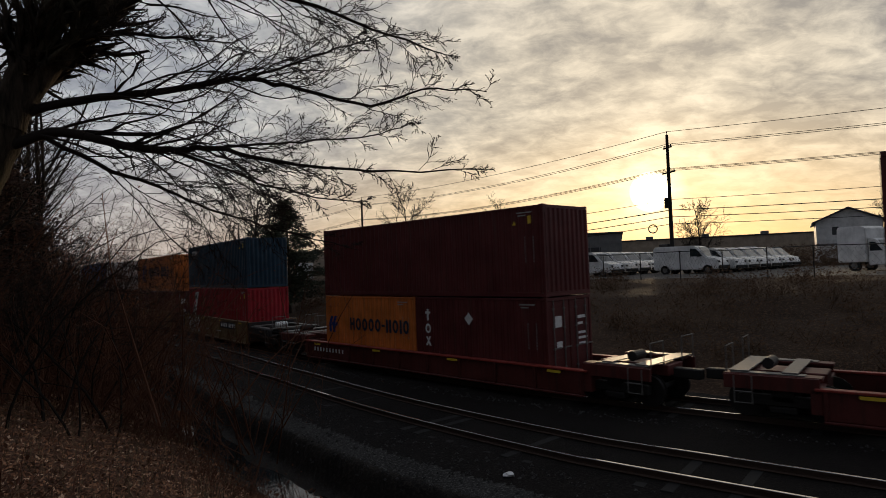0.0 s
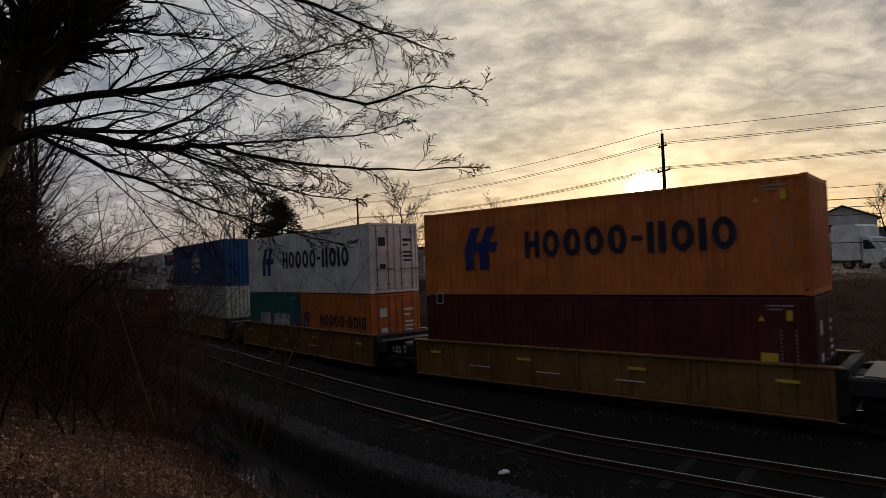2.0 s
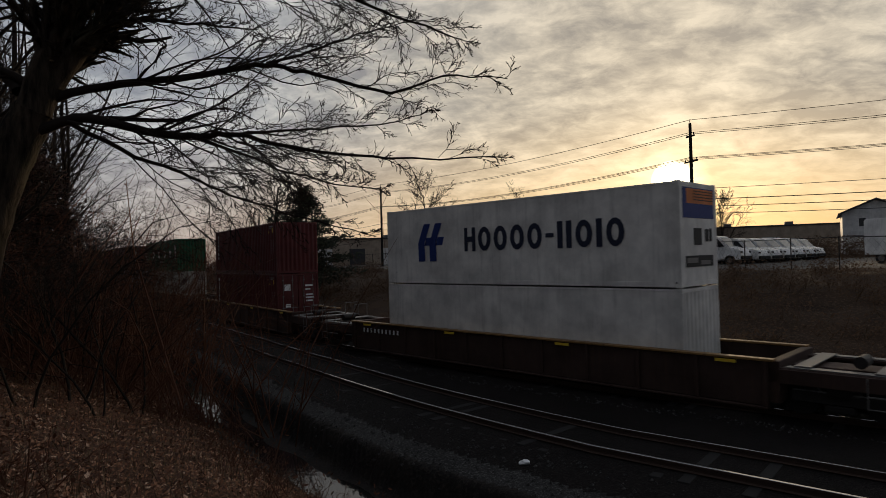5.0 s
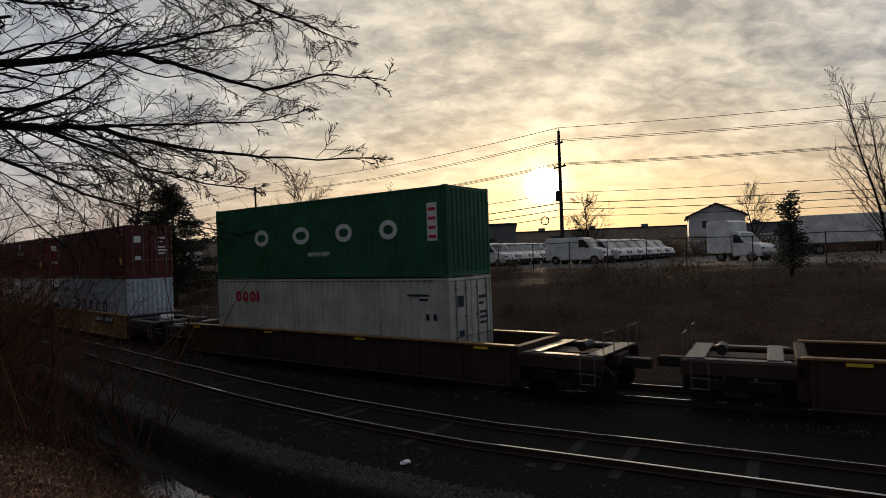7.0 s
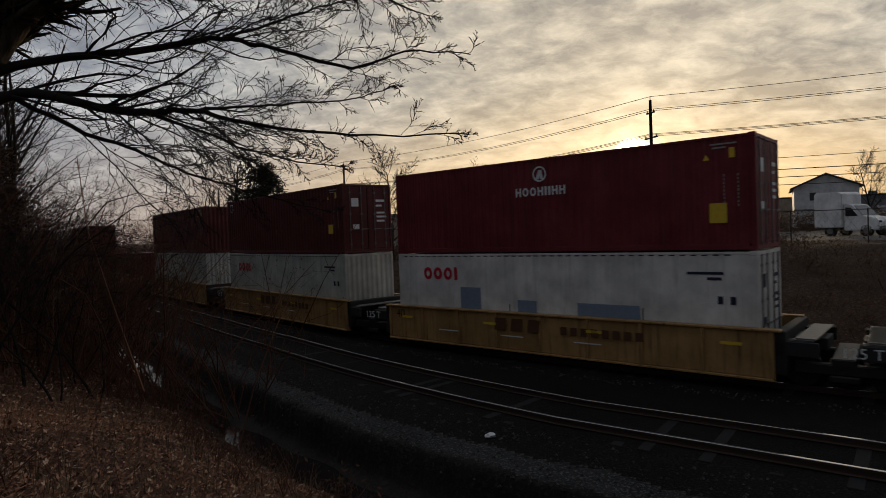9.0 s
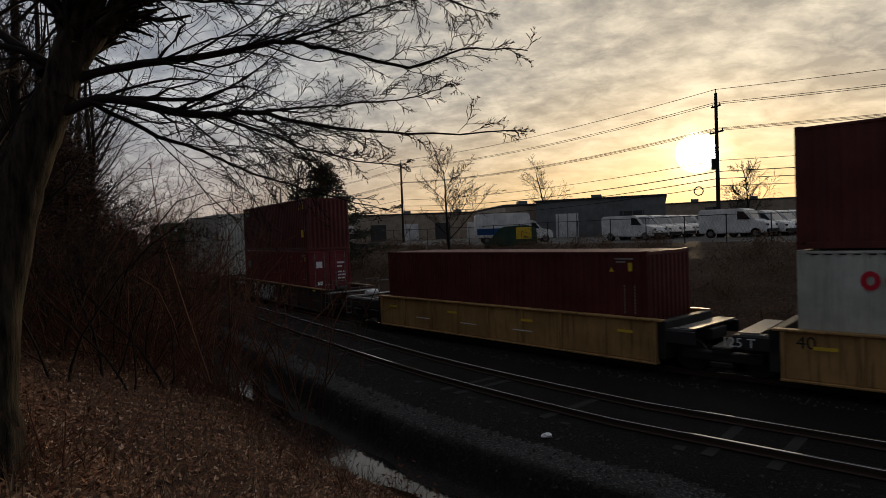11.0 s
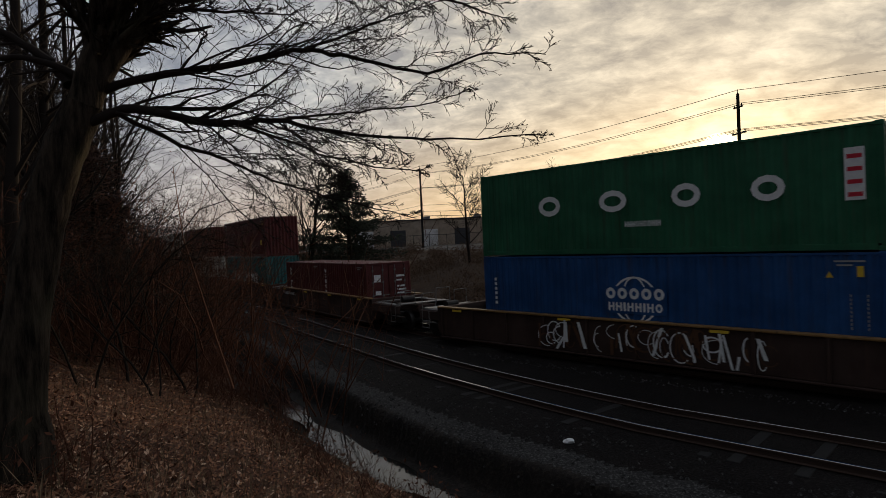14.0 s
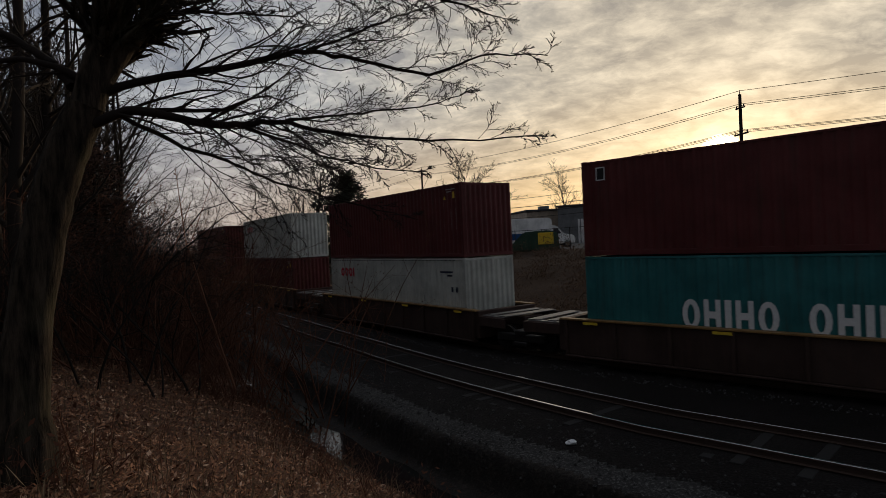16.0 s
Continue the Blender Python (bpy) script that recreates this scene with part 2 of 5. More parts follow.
def on_line(s, d=0.0):
    i = min(max(int(round((s - S0) / STEP)), 0), len(SS) - 1)
    return LX[i] + NX[i] * d, LY[i] + NY[i] * d, HEAD[i]


def line_coords(x, y):
    """s and d of points given as arrays."""
    keep = slice(0, None, 8)
    ax, ay, nx, ny, ss = LX[keep], LY[keep], NX[keep], NY[keep], SS[keep]
    s, d = np.empty(len(x)), np.empty(len(x))
    for i in range(0, len(x), 4000):
        q = (x[i:i + 4000, None] - ax) ** 2 + (y[i:i + 4000, None] - ay) ** 2
        j = q.argmin(1)
        s[i:i + 4000] = ss[j]
        d[i:i + 4000] = (x[i:i + 4000] - ax[j]) * nx[j] + (y[i:i + 4000] - ay[j]) * ny[j]
    return s, d


# height of the ground across the line: d, z
PROFILE_D = [-400.0, -24.0, -20.0, -14.0, -8.0, -4.2, -3.0, -1.7, 6.6, 8.0, 8.75, 9.0, 9.8, 10.2, 11.0, 13.5, 16.0, 18.0, 24.0, 40.0, 400.0]
PROFILE_Z = [2.75, 2.75, 2.6, 1.9, 0.5, -0.55, -0.45, -0.168, -0.168, -0.28, -0.40, -1.02, -1.16, -1.10, -0.60, 0.70, 1.70, 2.10, 2.7, 3.3, 3.6]


def ditch_shift(s, d):
    """The ditch comes nearer to the tracks along the line."""
    return d + np.interp(s, (-12.0, 0.0, 3.0, 6.0, 12.0, 20.0, 40.0), (0.0, 0.5, 0.9, 1.4, 2.0, 2.35, 2.5)) * np.clip((d - 4.6) / 1.2, 0.0, 1.0)


def wave(x, y, f, seed):
    r = random.Random(seed)
    z = np.zeros_like(x)
    for i in range(7):
        a, p, g = r.uniform(0, 6.28), r.uniform(0, 6.28), f * r.uniform(0.6, 1.9)
        z += np.sin((x * math.cos(a) + y * math.sin(a)) * g + p) / 7
    return z


def ground_height(x, y, d):
    z = np.interp(d, PROFILE_D, PROFILE_Z)
    rough = np.clip((np.abs(d - 2.9) - 5.5) / 3.0, 0.0, 1.0)
    flat = np.clip((-d - 20.0) / 6.0, 0.0, 1.0)
    amp = rough * (1 - 0.9 * flat)
    return z + amp * (0.16 * wave(x, y, 0.9, 1) + 0.07 * wave(x, y, 3.1, 2) + 0.03 * wave(x, y, 9.0, 3))


def z_at(x, y):
    xa, ya = np.array([float(x)]), np.array([float(y)])
    return float(ground_height(xa, ya, ditch_shift(*line_coords(xa, ya)))[0])


def make_ground():
    angles = np.concatenate([np.arange(-75, 75, 0.42), np.arange(75, 285, 5.0)])
    radii = np.concatenate([[0.05], np.geomspace(0.6, 30, 330), np.geomspace(30.5, 80, 60), np.geomspace(84, 1900, 26)])
    na, nr = len(angles), len(radii)
    a, r = np.meshgrid(np.radians(angles), radii, indexing="ij")
    x, y = (r * np.sin(a)).ravel(), (r * np.cos(a)).ravel()
    d = ditch_shift(*line_coords(x, y))
    z = ground_height(x, y, d)
    verts = np.column_stack([x, y, z])
    i, j = np.meshgrid(np.arange(na), np.arange(nr - 1), indexing="ij")
    i2 = (i + 1) % na
    hub = [k * nr for k in range(na)]
    faces = np.stack([i * nr + j, i * nr + j + 1, i2 * nr + j + 1, i2 * nr + j], -1).reshape(-1, 4)
    ob = shape("ground", verts, faces.tolist() + [hub], [LITTER, BALLAST, CINDER, MEADOW, LOT, SHADED_MUD], smooth=True)
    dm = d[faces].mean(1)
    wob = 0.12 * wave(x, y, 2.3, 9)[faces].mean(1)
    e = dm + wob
    # the mud zone takes in the cut bank, shade painted in its colour
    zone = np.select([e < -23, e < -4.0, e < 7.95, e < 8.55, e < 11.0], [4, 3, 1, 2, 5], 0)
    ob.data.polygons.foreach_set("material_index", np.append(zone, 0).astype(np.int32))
    return tagged(ob, "dark ballast, muddy ditch and leaf-covered bank beside the tracks", "ground", kind="structure")


make_ground()


def ribbon(name, profile, s_from, s_to, d_mid, mat, step=1.0):
    """A closed cross-section (d, z) swept along the line, d_mid(s) from its middle."""
    verts, faces, n = [], [], len(profile)
    stops = np.arange(s_from, s_to, step)
    for k, s in enumerate(stops):
        for d, z in profile:
            x, y, _ = on_line(s, d_mid(s) + d)
            verts.append((x, y, z))
        if k:
            for i in range(n):
                faces.append(((k - 1) * n + i, (k - 1) * n + (i + 1) % n, k * n + (i + 1) % n, k * n + i))
    return shape(name, verts, faces, mat)


def make_track(d_mid, name, label):
    track = thing(name, label, "railway track", kind="structure")
    for side in (-1, 1):
        foot = [(-0.070, -0.150), (0.070, -0.150), (0.070, -0.138), (0.010, -0.125), (0.010, -0.050), (0.035, -0.040), (0.035, -0.006), (-0.035, -0.006), (-0.035, -0.040), (-0.010, -0.050), (-0.010, -0.125), (-0.070, -0.138)]
        r = ribbon("rail", [(d + side * 0.7525, z) for d, z in foot], -70, 160, d_mid, RAIL_SIDE)
        r.parent = track
        head = [(-0.034, -0.008), (0.034, -0.008), (0.026, 0.0), (-0.026, 0.0)]
        h = ribbon("rail_head", [(d + side * 0.7525, z) for d, z in head], -70, 160, d_mid, RAIL_TOP)
        h.parent = r
        tagged(h, "worn shiny running surface")
    bm = boxes((-1.30, 1.30, -0.115, 0.115, -0.33, -0.170), bevel=0.012)
    tie = part("tie", bm, TIMBER, track)
    rng = random.Random(len(name))
    for i in range(190):
        s = -26 + i * 0.54
        x, y, _ = on_line(s, d_mid(s))
        ax, ay, _ = on_line(s + 1.0, d_mid(s + 1.0))
        hd = math.atan2(ay - y, ax - x)
        o = tie if i == 0 else new("tie", tie.data)
        o.parent = track
        o.matrix_basis = pose(x, y, rng.uniform(-0.03, 0.012), rng.uniform(-0.6, 0.6), 0, math.degrees(hd) + 90 + rng.uniform(-1.2, 1.2))
    return track


make_track(main_mid, "main_track", "steel rails on timber ties under the passing train")
make_track(siding_mid, "siding_track", "empty track with shiny steel rails on worn timber ties")

# water standing in the ditch
def make_water():
    for k, (a, b, half) in enumerate(((-30.0, 45.0, 0.50),)):
        verts, faces = [], []
        stops = np.arange(a, b, 0.4)
        for i, s in enumerate(stops):
            w_ = half * (0.75 + 0.25 * math.sin(s * 0.9) + 0.2 * math.sin(s * 2.3))
            mid = 9.85 - float(ditch_shift(s, 9.85) - 9.85) + 0.10 * math.sin(s * 0.5)
            for d in (mid - w_, mid + w_):
                x, y, _ = on_line(s, d)
                verts.append((x, y, -1.03))
            if i:
                faces.append((2 * i - 2, 2 * i - 1, 2 * i + 1, 2 * i))
        ob = shape("water", verts, faces, WATER)
        tagged(ob, "still water in the ditch reflecting the pale sky", "water", kind="structure")


make_water()

# ---- the train ----
WAGONS, LOADS = [], []  # things with the place along the train


def bar(bm, x, z, wide, high, lean=0.0, y=-1.2235):
    """A flat mark on the side that faces the camera."""
    c = [(x, z), (x + wide, z), (x + wide + lean, z + high), (x + lean, z + high)]
    bm.faces.new([bm.verts.new((a, y, b)) for a, b in c])


def ring(bm, x, z, wide, high, stroke, gap=0.0, y=-1.2235, n=14):
    """A flat oval ring; gap: the part of it left open at its right."""
    pts = []
    for i in range(n + 1):
        a = math.pi * 2 * (gap / 2 + (1 - gap) * i / n)
        pts.append((math.cos(a), math.sin(a)))
    cx, cz = x + wide / 2, z + high / 2
    outer = [bm.verts.new((cx + c * wide / 2, y, cz + s * high / 2)) for c, s in pts]
    inner = [bm.verts.new((cx + c * (wide / 2 - stroke), y, cz + s * (high / 2 - stroke))) for c, s in pts]
    for i in range(n):
        bm.faces.new((outer[i], outer[i + 1], inner[i + 1], inner[i]))


def word(bm, x, z, high, wide, shapes, stroke=0.22):
    """A brand word as a row of plain shapes: o rings, i bars, n blocks, - a dash."""
    units = {"o": 1.0, "i": 0.34, "n": 0.9, "-": 0.55, " ": 0.9}
    unit = wide / sum(units[c] + 0.22 for c in shapes)
    for c in shapes:
        w_ = units[c] * unit
        if c == "o":
            ring(bm, x, z, w_, high, min(stroke * high, w_ * 0.3))
        elif c == "i":
            bar(bm, x, z, w_, high)
        elif c == "n":
            st, lo, hi = w_ * 0.3, high * 0.40, high * 0.62
            outline = ((0, 0), (st, 0), (st, lo), (w_ - st, lo), (w_ - st, 0), (w_, 0), (w_, high), (w_ - st, high), (w_ - st, hi), (st, hi), (st, high), (0, high))
            bm.faces.new([bm.verts.new((x + p, -1.2235, z + q)) for p, q in outline])
        elif c == "-":
            bar(bm, x, z + high * 0.42, w_, high * 0.16)
        x += w_ + 0.22 * unit


def column(bm, x, z, wide, high, n):
    for i in range(n):
        bar(bm, x, z + i * high / n, wide, high / n * 0.62)


def pieces(name, bm, mat, ob):
    """Each separate shape of bm as a part of its own."""
    left = set(bm.faces)
    while left:
        todo, group = [next(iter(left))], []
        left.discard(todo[0])
        while todo:
            f = todo.pop()
            group.append(f)
            for e in f.edges:
                for g in e.link_faces:
                    if g in left:
                        left.discard(g)
                        todo.append(g)
        verts = list({v: None for f in group for v in f.verts})
        at = {v: i for i, v in enumerate(verts)}
        shape(name, [v.co for v in verts], [tuple(at[v] for v in f.verts) for f in group], mat, ob)
    bm.free()


FINE = ("web_line", "label_line", "rust_streak", "top_dash", "side_number", "panel_word", "band_mark", "emblem_word", "spray_paint", "plate_mark", "number_mark", "side_column")


def put_marks(name, bm, mat, ob):
    if name in FINE:
        return tagged(part(name, bm, mat, ob), kind="stuff")
    return pieces({"brand_word": "brand_letter", "brand_blocks": "brand_block"}.get(name, name), bm, mat, ob)


def marks_small(ob, length, high, colour="faded"):
    """Number lines and stickers near the front end, too small to read."""
    bm = bmesh.new()
    for k in range(2):
        bar(bm, length / 2 - 1.05 + 0.05 * k, high - 0.24 - 0.09 * k, 0.62 - 0.3 * k, 0.04)
    column(bm, length / 2 - 0.75, high * 0.38, 0.028, 0.85, 9)
    column(bm, length / 2 - 0.42, high * 0.38, 0.028, 0.85, 9)
    tagged(part("number_mark", bm, MARK[colour], ob), kind="stuff")
    if length > 8:
        bm = bmesh.new()
        bar(bm, length / 2 - 0.60, high - 0.58, 0.13, 0.25)
        part("height_sticker", bm, MARK["yellow"], ob, "small yellow height sticker")
        bm = bmesh.new()
        bm.faces.new([bm.verts.new((length / 2 - 1.15 + a, -1.2235, high - 0.60 + b)) for a, b in ((-0.08, 0), (0.08, 0), (0, 0.14))])
        part("warning_triangle", bm, MARK["yellow"], ob, "small yellow warning triangle")


def corrugated(x0, x1, z0, z1, y, depth, out, pitch=0.278):
    """The upright waves of a steel wall along x, at y; out is the outer side."""
    verts, faces = [], []
    n = max(1, int(round((x1 - x0) / pitch)))
    p = (x1 - x0) / n
    xs = []
    for i in range(n):
        a = x0 + i * p
        xs += [(a, 0.0), (a + 0.26 * p, 0.0), (a + 0.5 * p, depth), (a + 0.76 * p, depth)]
    xs.append((x1, 0.0))
    for x, dy in xs:
        verts += [(x, y - out * dy, z0), (x, y - out * dy, z1)]
    for i in range(len(xs) - 1):
        f = (2 * i, 2 * i + 2, 2 * i + 3, 2 * i + 1)
        faces.append(f if out < 0 else f[::-1])
    return verts, faces


def make_container(colour, length, high, end, label, smooth_side=False):
    """A shipping container, its floor at z = 0, its front end at +x, the side to the camera at -y."""
    ob = thing("shipping_container", label, "container", "containers on the train")
    mat, h, w_ = PAINT[colour], length / 2, 1.219
    frame_bm = bmesh.new()
    for sx in (-1, 1):
        for sy in (-1, 1):
            x0, y0 = sx * h, sy * w_
            box(frame_bm, x0 - sx * 0.12, x0, y0 - sy * 0.10, y0, 0.118, high - 0.118, 0.008)
        box(frame_bm, sx * h - sx * 0.10, sx * h - sx * 0.004, -w_ + 0.1, w_ - 0.1, 0.02, 0.16, 0.006)
        box(frame_bm, sx * h - sx * 0.10, sx * h - sx * 0.004, -w_ + 0.1, w_ - 0.1, high - 0.12, high - 0.02, 0.006)
    for sy in (-1, 1):
        box(frame_bm, -h + 0.178, h - 0.178, sy * w_ - sy * 0.06, sy * w_ - sy * 0.003, 0.02, 0.17, 0.006)
        box(frame_bm, -h + 0.178, h - 0.178, sy * w_ - sy * 0.06, sy * w_ - sy * 0.003, high - 0.085, high - 0.02, 0.006)
    part("frame", frame_bm, mat, ob)
    cast = bmesh.new()
    for sx in (-1, 1):
        for sy in (-1, 1):
            for z in (0.0, high - 0.118):
                box(cast, sx * h, sx * (h - 0.178), sy * w_, sy * (w_ - 0.162), z, z + 0.118, 0.012)
    pieces("corner_casting", cast, mat, ob)
    verts, faces = [], []

    def take(v, f, turn=None):
        o = len(verts)
        verts.extend([tuple(turn @ Vector(p)) for p in v] if turn else v)
        faces.extend([tuple(i + o for i in g) for g in f])

    d = 0.006 if smooth_side else 0.036
    for out in (-1, 1):
        v, f = corrugated(-h + 0.12, h - 0.12, 0.165, high - 0.08, out * (w_ - 0.008), d, out)
        take(v, f)
    part_side = shape("side_wall", verts, faces, mat, ob)
    verts, faces = [], []
    v, f = corrugated(-h + 0.1, h - 0.1, -w_ + 0.05, w_ - 0.05, high - 0.02, 0.02, 1, 0.21)
    take([(x, z, y) for x, y, z in v], [g[::-1] for g in f])
    shape("roof", verts, faces, mat, ob)
    part("underside", boxes((-h + 0.1, h - 0.1, -w_ + 0.06, w_ - 0.06, 0.03, 0.12)), STEEL, ob)
    for sx in (-1, 1):
        kind = end if sx > 0 else "corr"
        if kind == "corr":
            v, f = corrugated(-w_ + 0.1, w_ - 0.1, 0.16, high - 0.12, -0.012, 0.046, -1, 0.26)
            turn = Matrix.Translation((sx * h, 0, 0)) @ Matrix.Rotation(sx * math.pi / 2, 4, "Z")
            shape("end_wall", [tuple(turn @ Vector(p)) for p in v], f, mat, ob)
        elif kind == "door":
            bm, leaf = bmesh.new(), bmesh.new()
            for sy in (-1, 1):
                box(leaf, h - 0.06, h - 0.02, sy * 0.015, sy * (w_ - 0.11), 0.17, high - 0.13, 0.01)
                for k in range(4):
                    z0 = 0.24 + k * (high - 0.42) / 4
                    box(bm, h - 0.02, h - 0.012, sy * 0.07, sy * (w_ - 0.17), z0, z0 + (high - 0.42) / 4 - 0.07, 0.004)
            pieces("door_leaf", leaf, mat, ob)
            pieces("door_panel", bm, mat, ob)
            door = ob
            bm = bmesh.new()
            for y in (-0.88, -0.33, 0.33, 0.88):
                rod(bm, (h + 0.012, y, 0.12), (h + 0.012, y, high - 0.1), 0.017, 6)
                for z in (0.35, 0.95, 1.6, high - 0.4):
                    box(bm, h - 0.012, h + 0.03, y - 0.05, y + 0.05, z, z + 0.06)
                box(bm, h + 0.01, h + 0.035, y - 0.02, y + 0.34, 0.98, 1.02)
            tagged(part("lock_rod", bm, DECK, door), kind="stuff")
            bm = bmesh.new()
            for k, (y, z, a, b) in enumerate(((0.42, high - 0.75, 0.45, 0.10), (0.42, high - 0.95, 0.30, 0.08), (0.45, high - 1.25, 0.45, 0.08), (0.45, high - 1.42, 0.5, 0.08), (0.45, high - 1.6, 0.4, 0.08), (-0.80, high - 0.95, 0.35, 0.35), (-0.75, 1.0, 0.3, 0.2))):
                vv = [bm.verts.new((h + 0.001, y + p, z + q)) for p, q in ((0, 0), (a, 0), (a, b), (0, b))]
                bm.faces.new(vv)
            tagged(part("door_mark", bm, MARK["white" if colour not in ("white", "grey", "pale") else "dark"], door), kind="stuff")
        else:  # refrigeration unit
            part("end_frame", boxes((h - 0.05, h - 0.012, -w_ + 0.1, w_ - 0.1, 0.16, high - 0.12), bevel=0.008), mat, ob)
            unit = part("cooling_unit", boxes((h - 0.012, h + 0.004, -1.02, 1.02, high - 1.0, high - 0.16), bevel=0.006), MARK["blue"], ob, "dark blue refrigeration unit")
            part("grille_panel", boxes((h + 0.004, h + 0.008, -0.80, 0.98, high - 0.60, high - 0.19), bevel=0.002), PAINT["orange"], unit, "orange fan grille panel")
            pieces("grille_slat", boxes(*[(h + 0.008, h + 0.014, -0.35, 0.95, high - 0.24 - 0.08 * k - 0.03, high - 0.24 - 0.08 * k) for k in range(4)]), MARK["rust"], unit)
            pieces("service_opening", boxes((h - 0.011, h + 0.004, -0.35, 0.15, 1.15, 1.62), (h - 0.011, h + 0.004, 0.40, 0.62, 1.25, 1.60), (h - 0.011, h + 0.004, 0.70, 0.85, 1.25, 1.62), (h - 0.011, h + 0.004, -0.9, 0.9, 0.55, 0.86)), MARK["black"], unit)
            pieces("floor_vent", boxes((h - 0.011, h + 0.006, -0.85, -0.15, 0.66, 0.80), (h - 0.011, h + 0.006, 0.05, 0.7, 0.60, 0.72)), DECK, unit)
    return ob


def emblem_globe(ob, length, colour):
    """Globe emblem over two rows of plain shapes."""
    bm = bmesh.new()
    cx, cz = -length / 2 + 0.493 * length, 1.55
    ring(bm, cx - 0.75, cz - 0.70, 1.5, 1.4, 0.06, n=28)
    ring(bm, cx - 0.42, cz - 0.70, 0.84, 1.4, 0.05, n=28)
    put_marks("emblem", bm, MARK[colour], ob)
    bm = bmesh.new()
    bar(bm, cx - 1.0, cz - 0.42, 2.0, 0.82, y=-1.2245)
    part("emblem_field", bm, PAINT["blue"], ob)
    bm = bmesh.new()
    word(bm, cx - 0.95, cz + 0.02, 0.34, 1.95, "ooooo", 0.3)
    word(bm, cx - 0.88, cz - 0.34, 0.26, 1.8, "nninnino", 0.3)
    for f in bm.verts:
        f.co.y = -1.2255
    put_marks("emblem_word", bm, MARK[colour], ob)


def decorate(ob, what, length, high):
    """Brand words as plain shapes, patches and stickers, as each container has them."""
    left = -length / 2

    def put(name, colour, draw):
        bm = bmesh.new()
        draw(bm)
        put_marks(name, bm, MARK[colour], ob)

    if what == "arrow_word":  # two slanted arrows and a long word
        c = "dark" if length < 12 else "blue"
        k = length / 12.19

        def arrows(bm):
            for i in range(2):
                x = left + (1.85 + 0.62 * i if k > 0.9 else 0.45 + 0.55 * i) * k
                bar(bm, x, 1.55 if k > 0.9 else 1.35, 0.36 * k, 0.72 * k, 0.34 * k)
                bar(bm, x + 0.02, (1.55 if k > 0.9 else 1.35) - 0.70 * k, 0.36 * k, 0.70 * k, -0.02 * k)
                bar(bm, x + 0.36 * k, 1.45 if k > 0.9 else 1.28, 0.34 * k, 0.30 * k, 0.1 * k)
        put("arrow_emblem", "blue", arrows)
        put("brand_word", c if length < 12 else "dark", lambda bm: word(bm, left + (4.3 if k > 0.9 else 3.7) * k, 1.18 if k > 0.9 else 1.15, 0.84 * max(k, 0.62), (6.4 if k > 0.9 else 7.9) * k, "noooo-iioio", 0.24))
    elif what == "four_letters":
        def draw(bm):
            for a, b in ((0.215, 0.287), (0.405, 0.482), (0.595, 0.663), (0.768, 0.834)):
                wd = (b - a) * length
                ring(bm, left + a * length, 1.27, wd, 0.66, 0.17, 0.0, n=12)
        put("brand_word", "white", draw)
        put("web_line", "white", lambda bm: word(bm, left + 0.475 * length, 0.80, 0.17, 1.15, "nnnonoonin", 0.3))
        put("side_label", "white", lambda bm: bar(bm, left + 0.936 * length, 1.16, 0.40, 1.2))
        put("label_line", "red", lambda bm: [bar(bm, left + 0.936 * length + 0.05, 1.24 + 0.29 * i, 0.30, 0.10, y=-1.2255) for i in range(4)])
    elif what == "two_upright":
        put("brand_word", "white", lambda bm: (ring(bm, left + 0.75, 1.75, 0.34, 0.48, 0.09, 0.1), bar(bm, left + 0.75, 0.95, 0.10, 0.48, 0.08), bar(bm, left + 0.90, 1.35, 0.26, 0.09), bar(bm, left + 0.87, 1.14, 0.22, 0.08), bar(bm, left + 0.84, 0.95, 0.26, 0.09)))
    elif what == "low_rings":
        put("brand_word", "dark", lambda bm: [ring(bm, left + a * length, 0.86, 0.70, 0.86, 0.20, g) for a, g in ((0.285, 0.16), (0.395, 0.0), (0.490, 0.10), (0.592, 0.16), (0.692, 0.0))])
        put("corner_emblem", "dark", lambda bm: (bar(bm, left + 0.45, 2.10, 0.5, 0.05), bar(bm, left + 0.66, 2.15, 0.05, 0.3), word(bm, left + 1.05, 2.16, 0.24, 1.1, "nnnn")))
    elif what == "five_rings":
        put("brand_word", "dark", lambda bm: [ring(bm, left + a * length, 1.08, 0.70, 0.86, 0.20, g) for a, g in ((0.259, 0.16), (0.379, 0.0), (0.470, 0.10), (0.572, 0.16), (0.672, 0.0))])
        put("corner_emblem", "dark", lambda bm: (bar(bm, left + 0.45, 2.30, 0.5, 0.05), bar(bm, left + 0.66, 2.35, 0.05, 0.3), word(bm, left + 1.05, 2.36, 0.22, 1.0, "nnnn")))
        put("rust_streak", "rust", lambda bm: [bar(bm, left + 1.6 + 0.31 * i + 0.1 * math.sin(i * 7.0), 0.18, 0.03 + 0.02 * math.sin(i * 3.0), 0.14 + 0.12 * abs(math.sin(i * 5.0))) for i in range(24)])
        put("sticker", "yellow", lambda bm: bar(bm, -left - 1.0, 0.75, 0.42, 0.42))
    elif what == "small_red":
        put("brand_word", "red", lambda bm: word(bm, left + 1.25, 1.98, 0.44, 1.6, "oooi", 0.3))
        # a row of black dashes below the top edge, at the waves' pitch
        put("top_dash", "black", lambda bm: [bar(bm, left + 0.3 + 0.278 * i, high - 0.115, 0.15, 0.03) for i in range(41)])
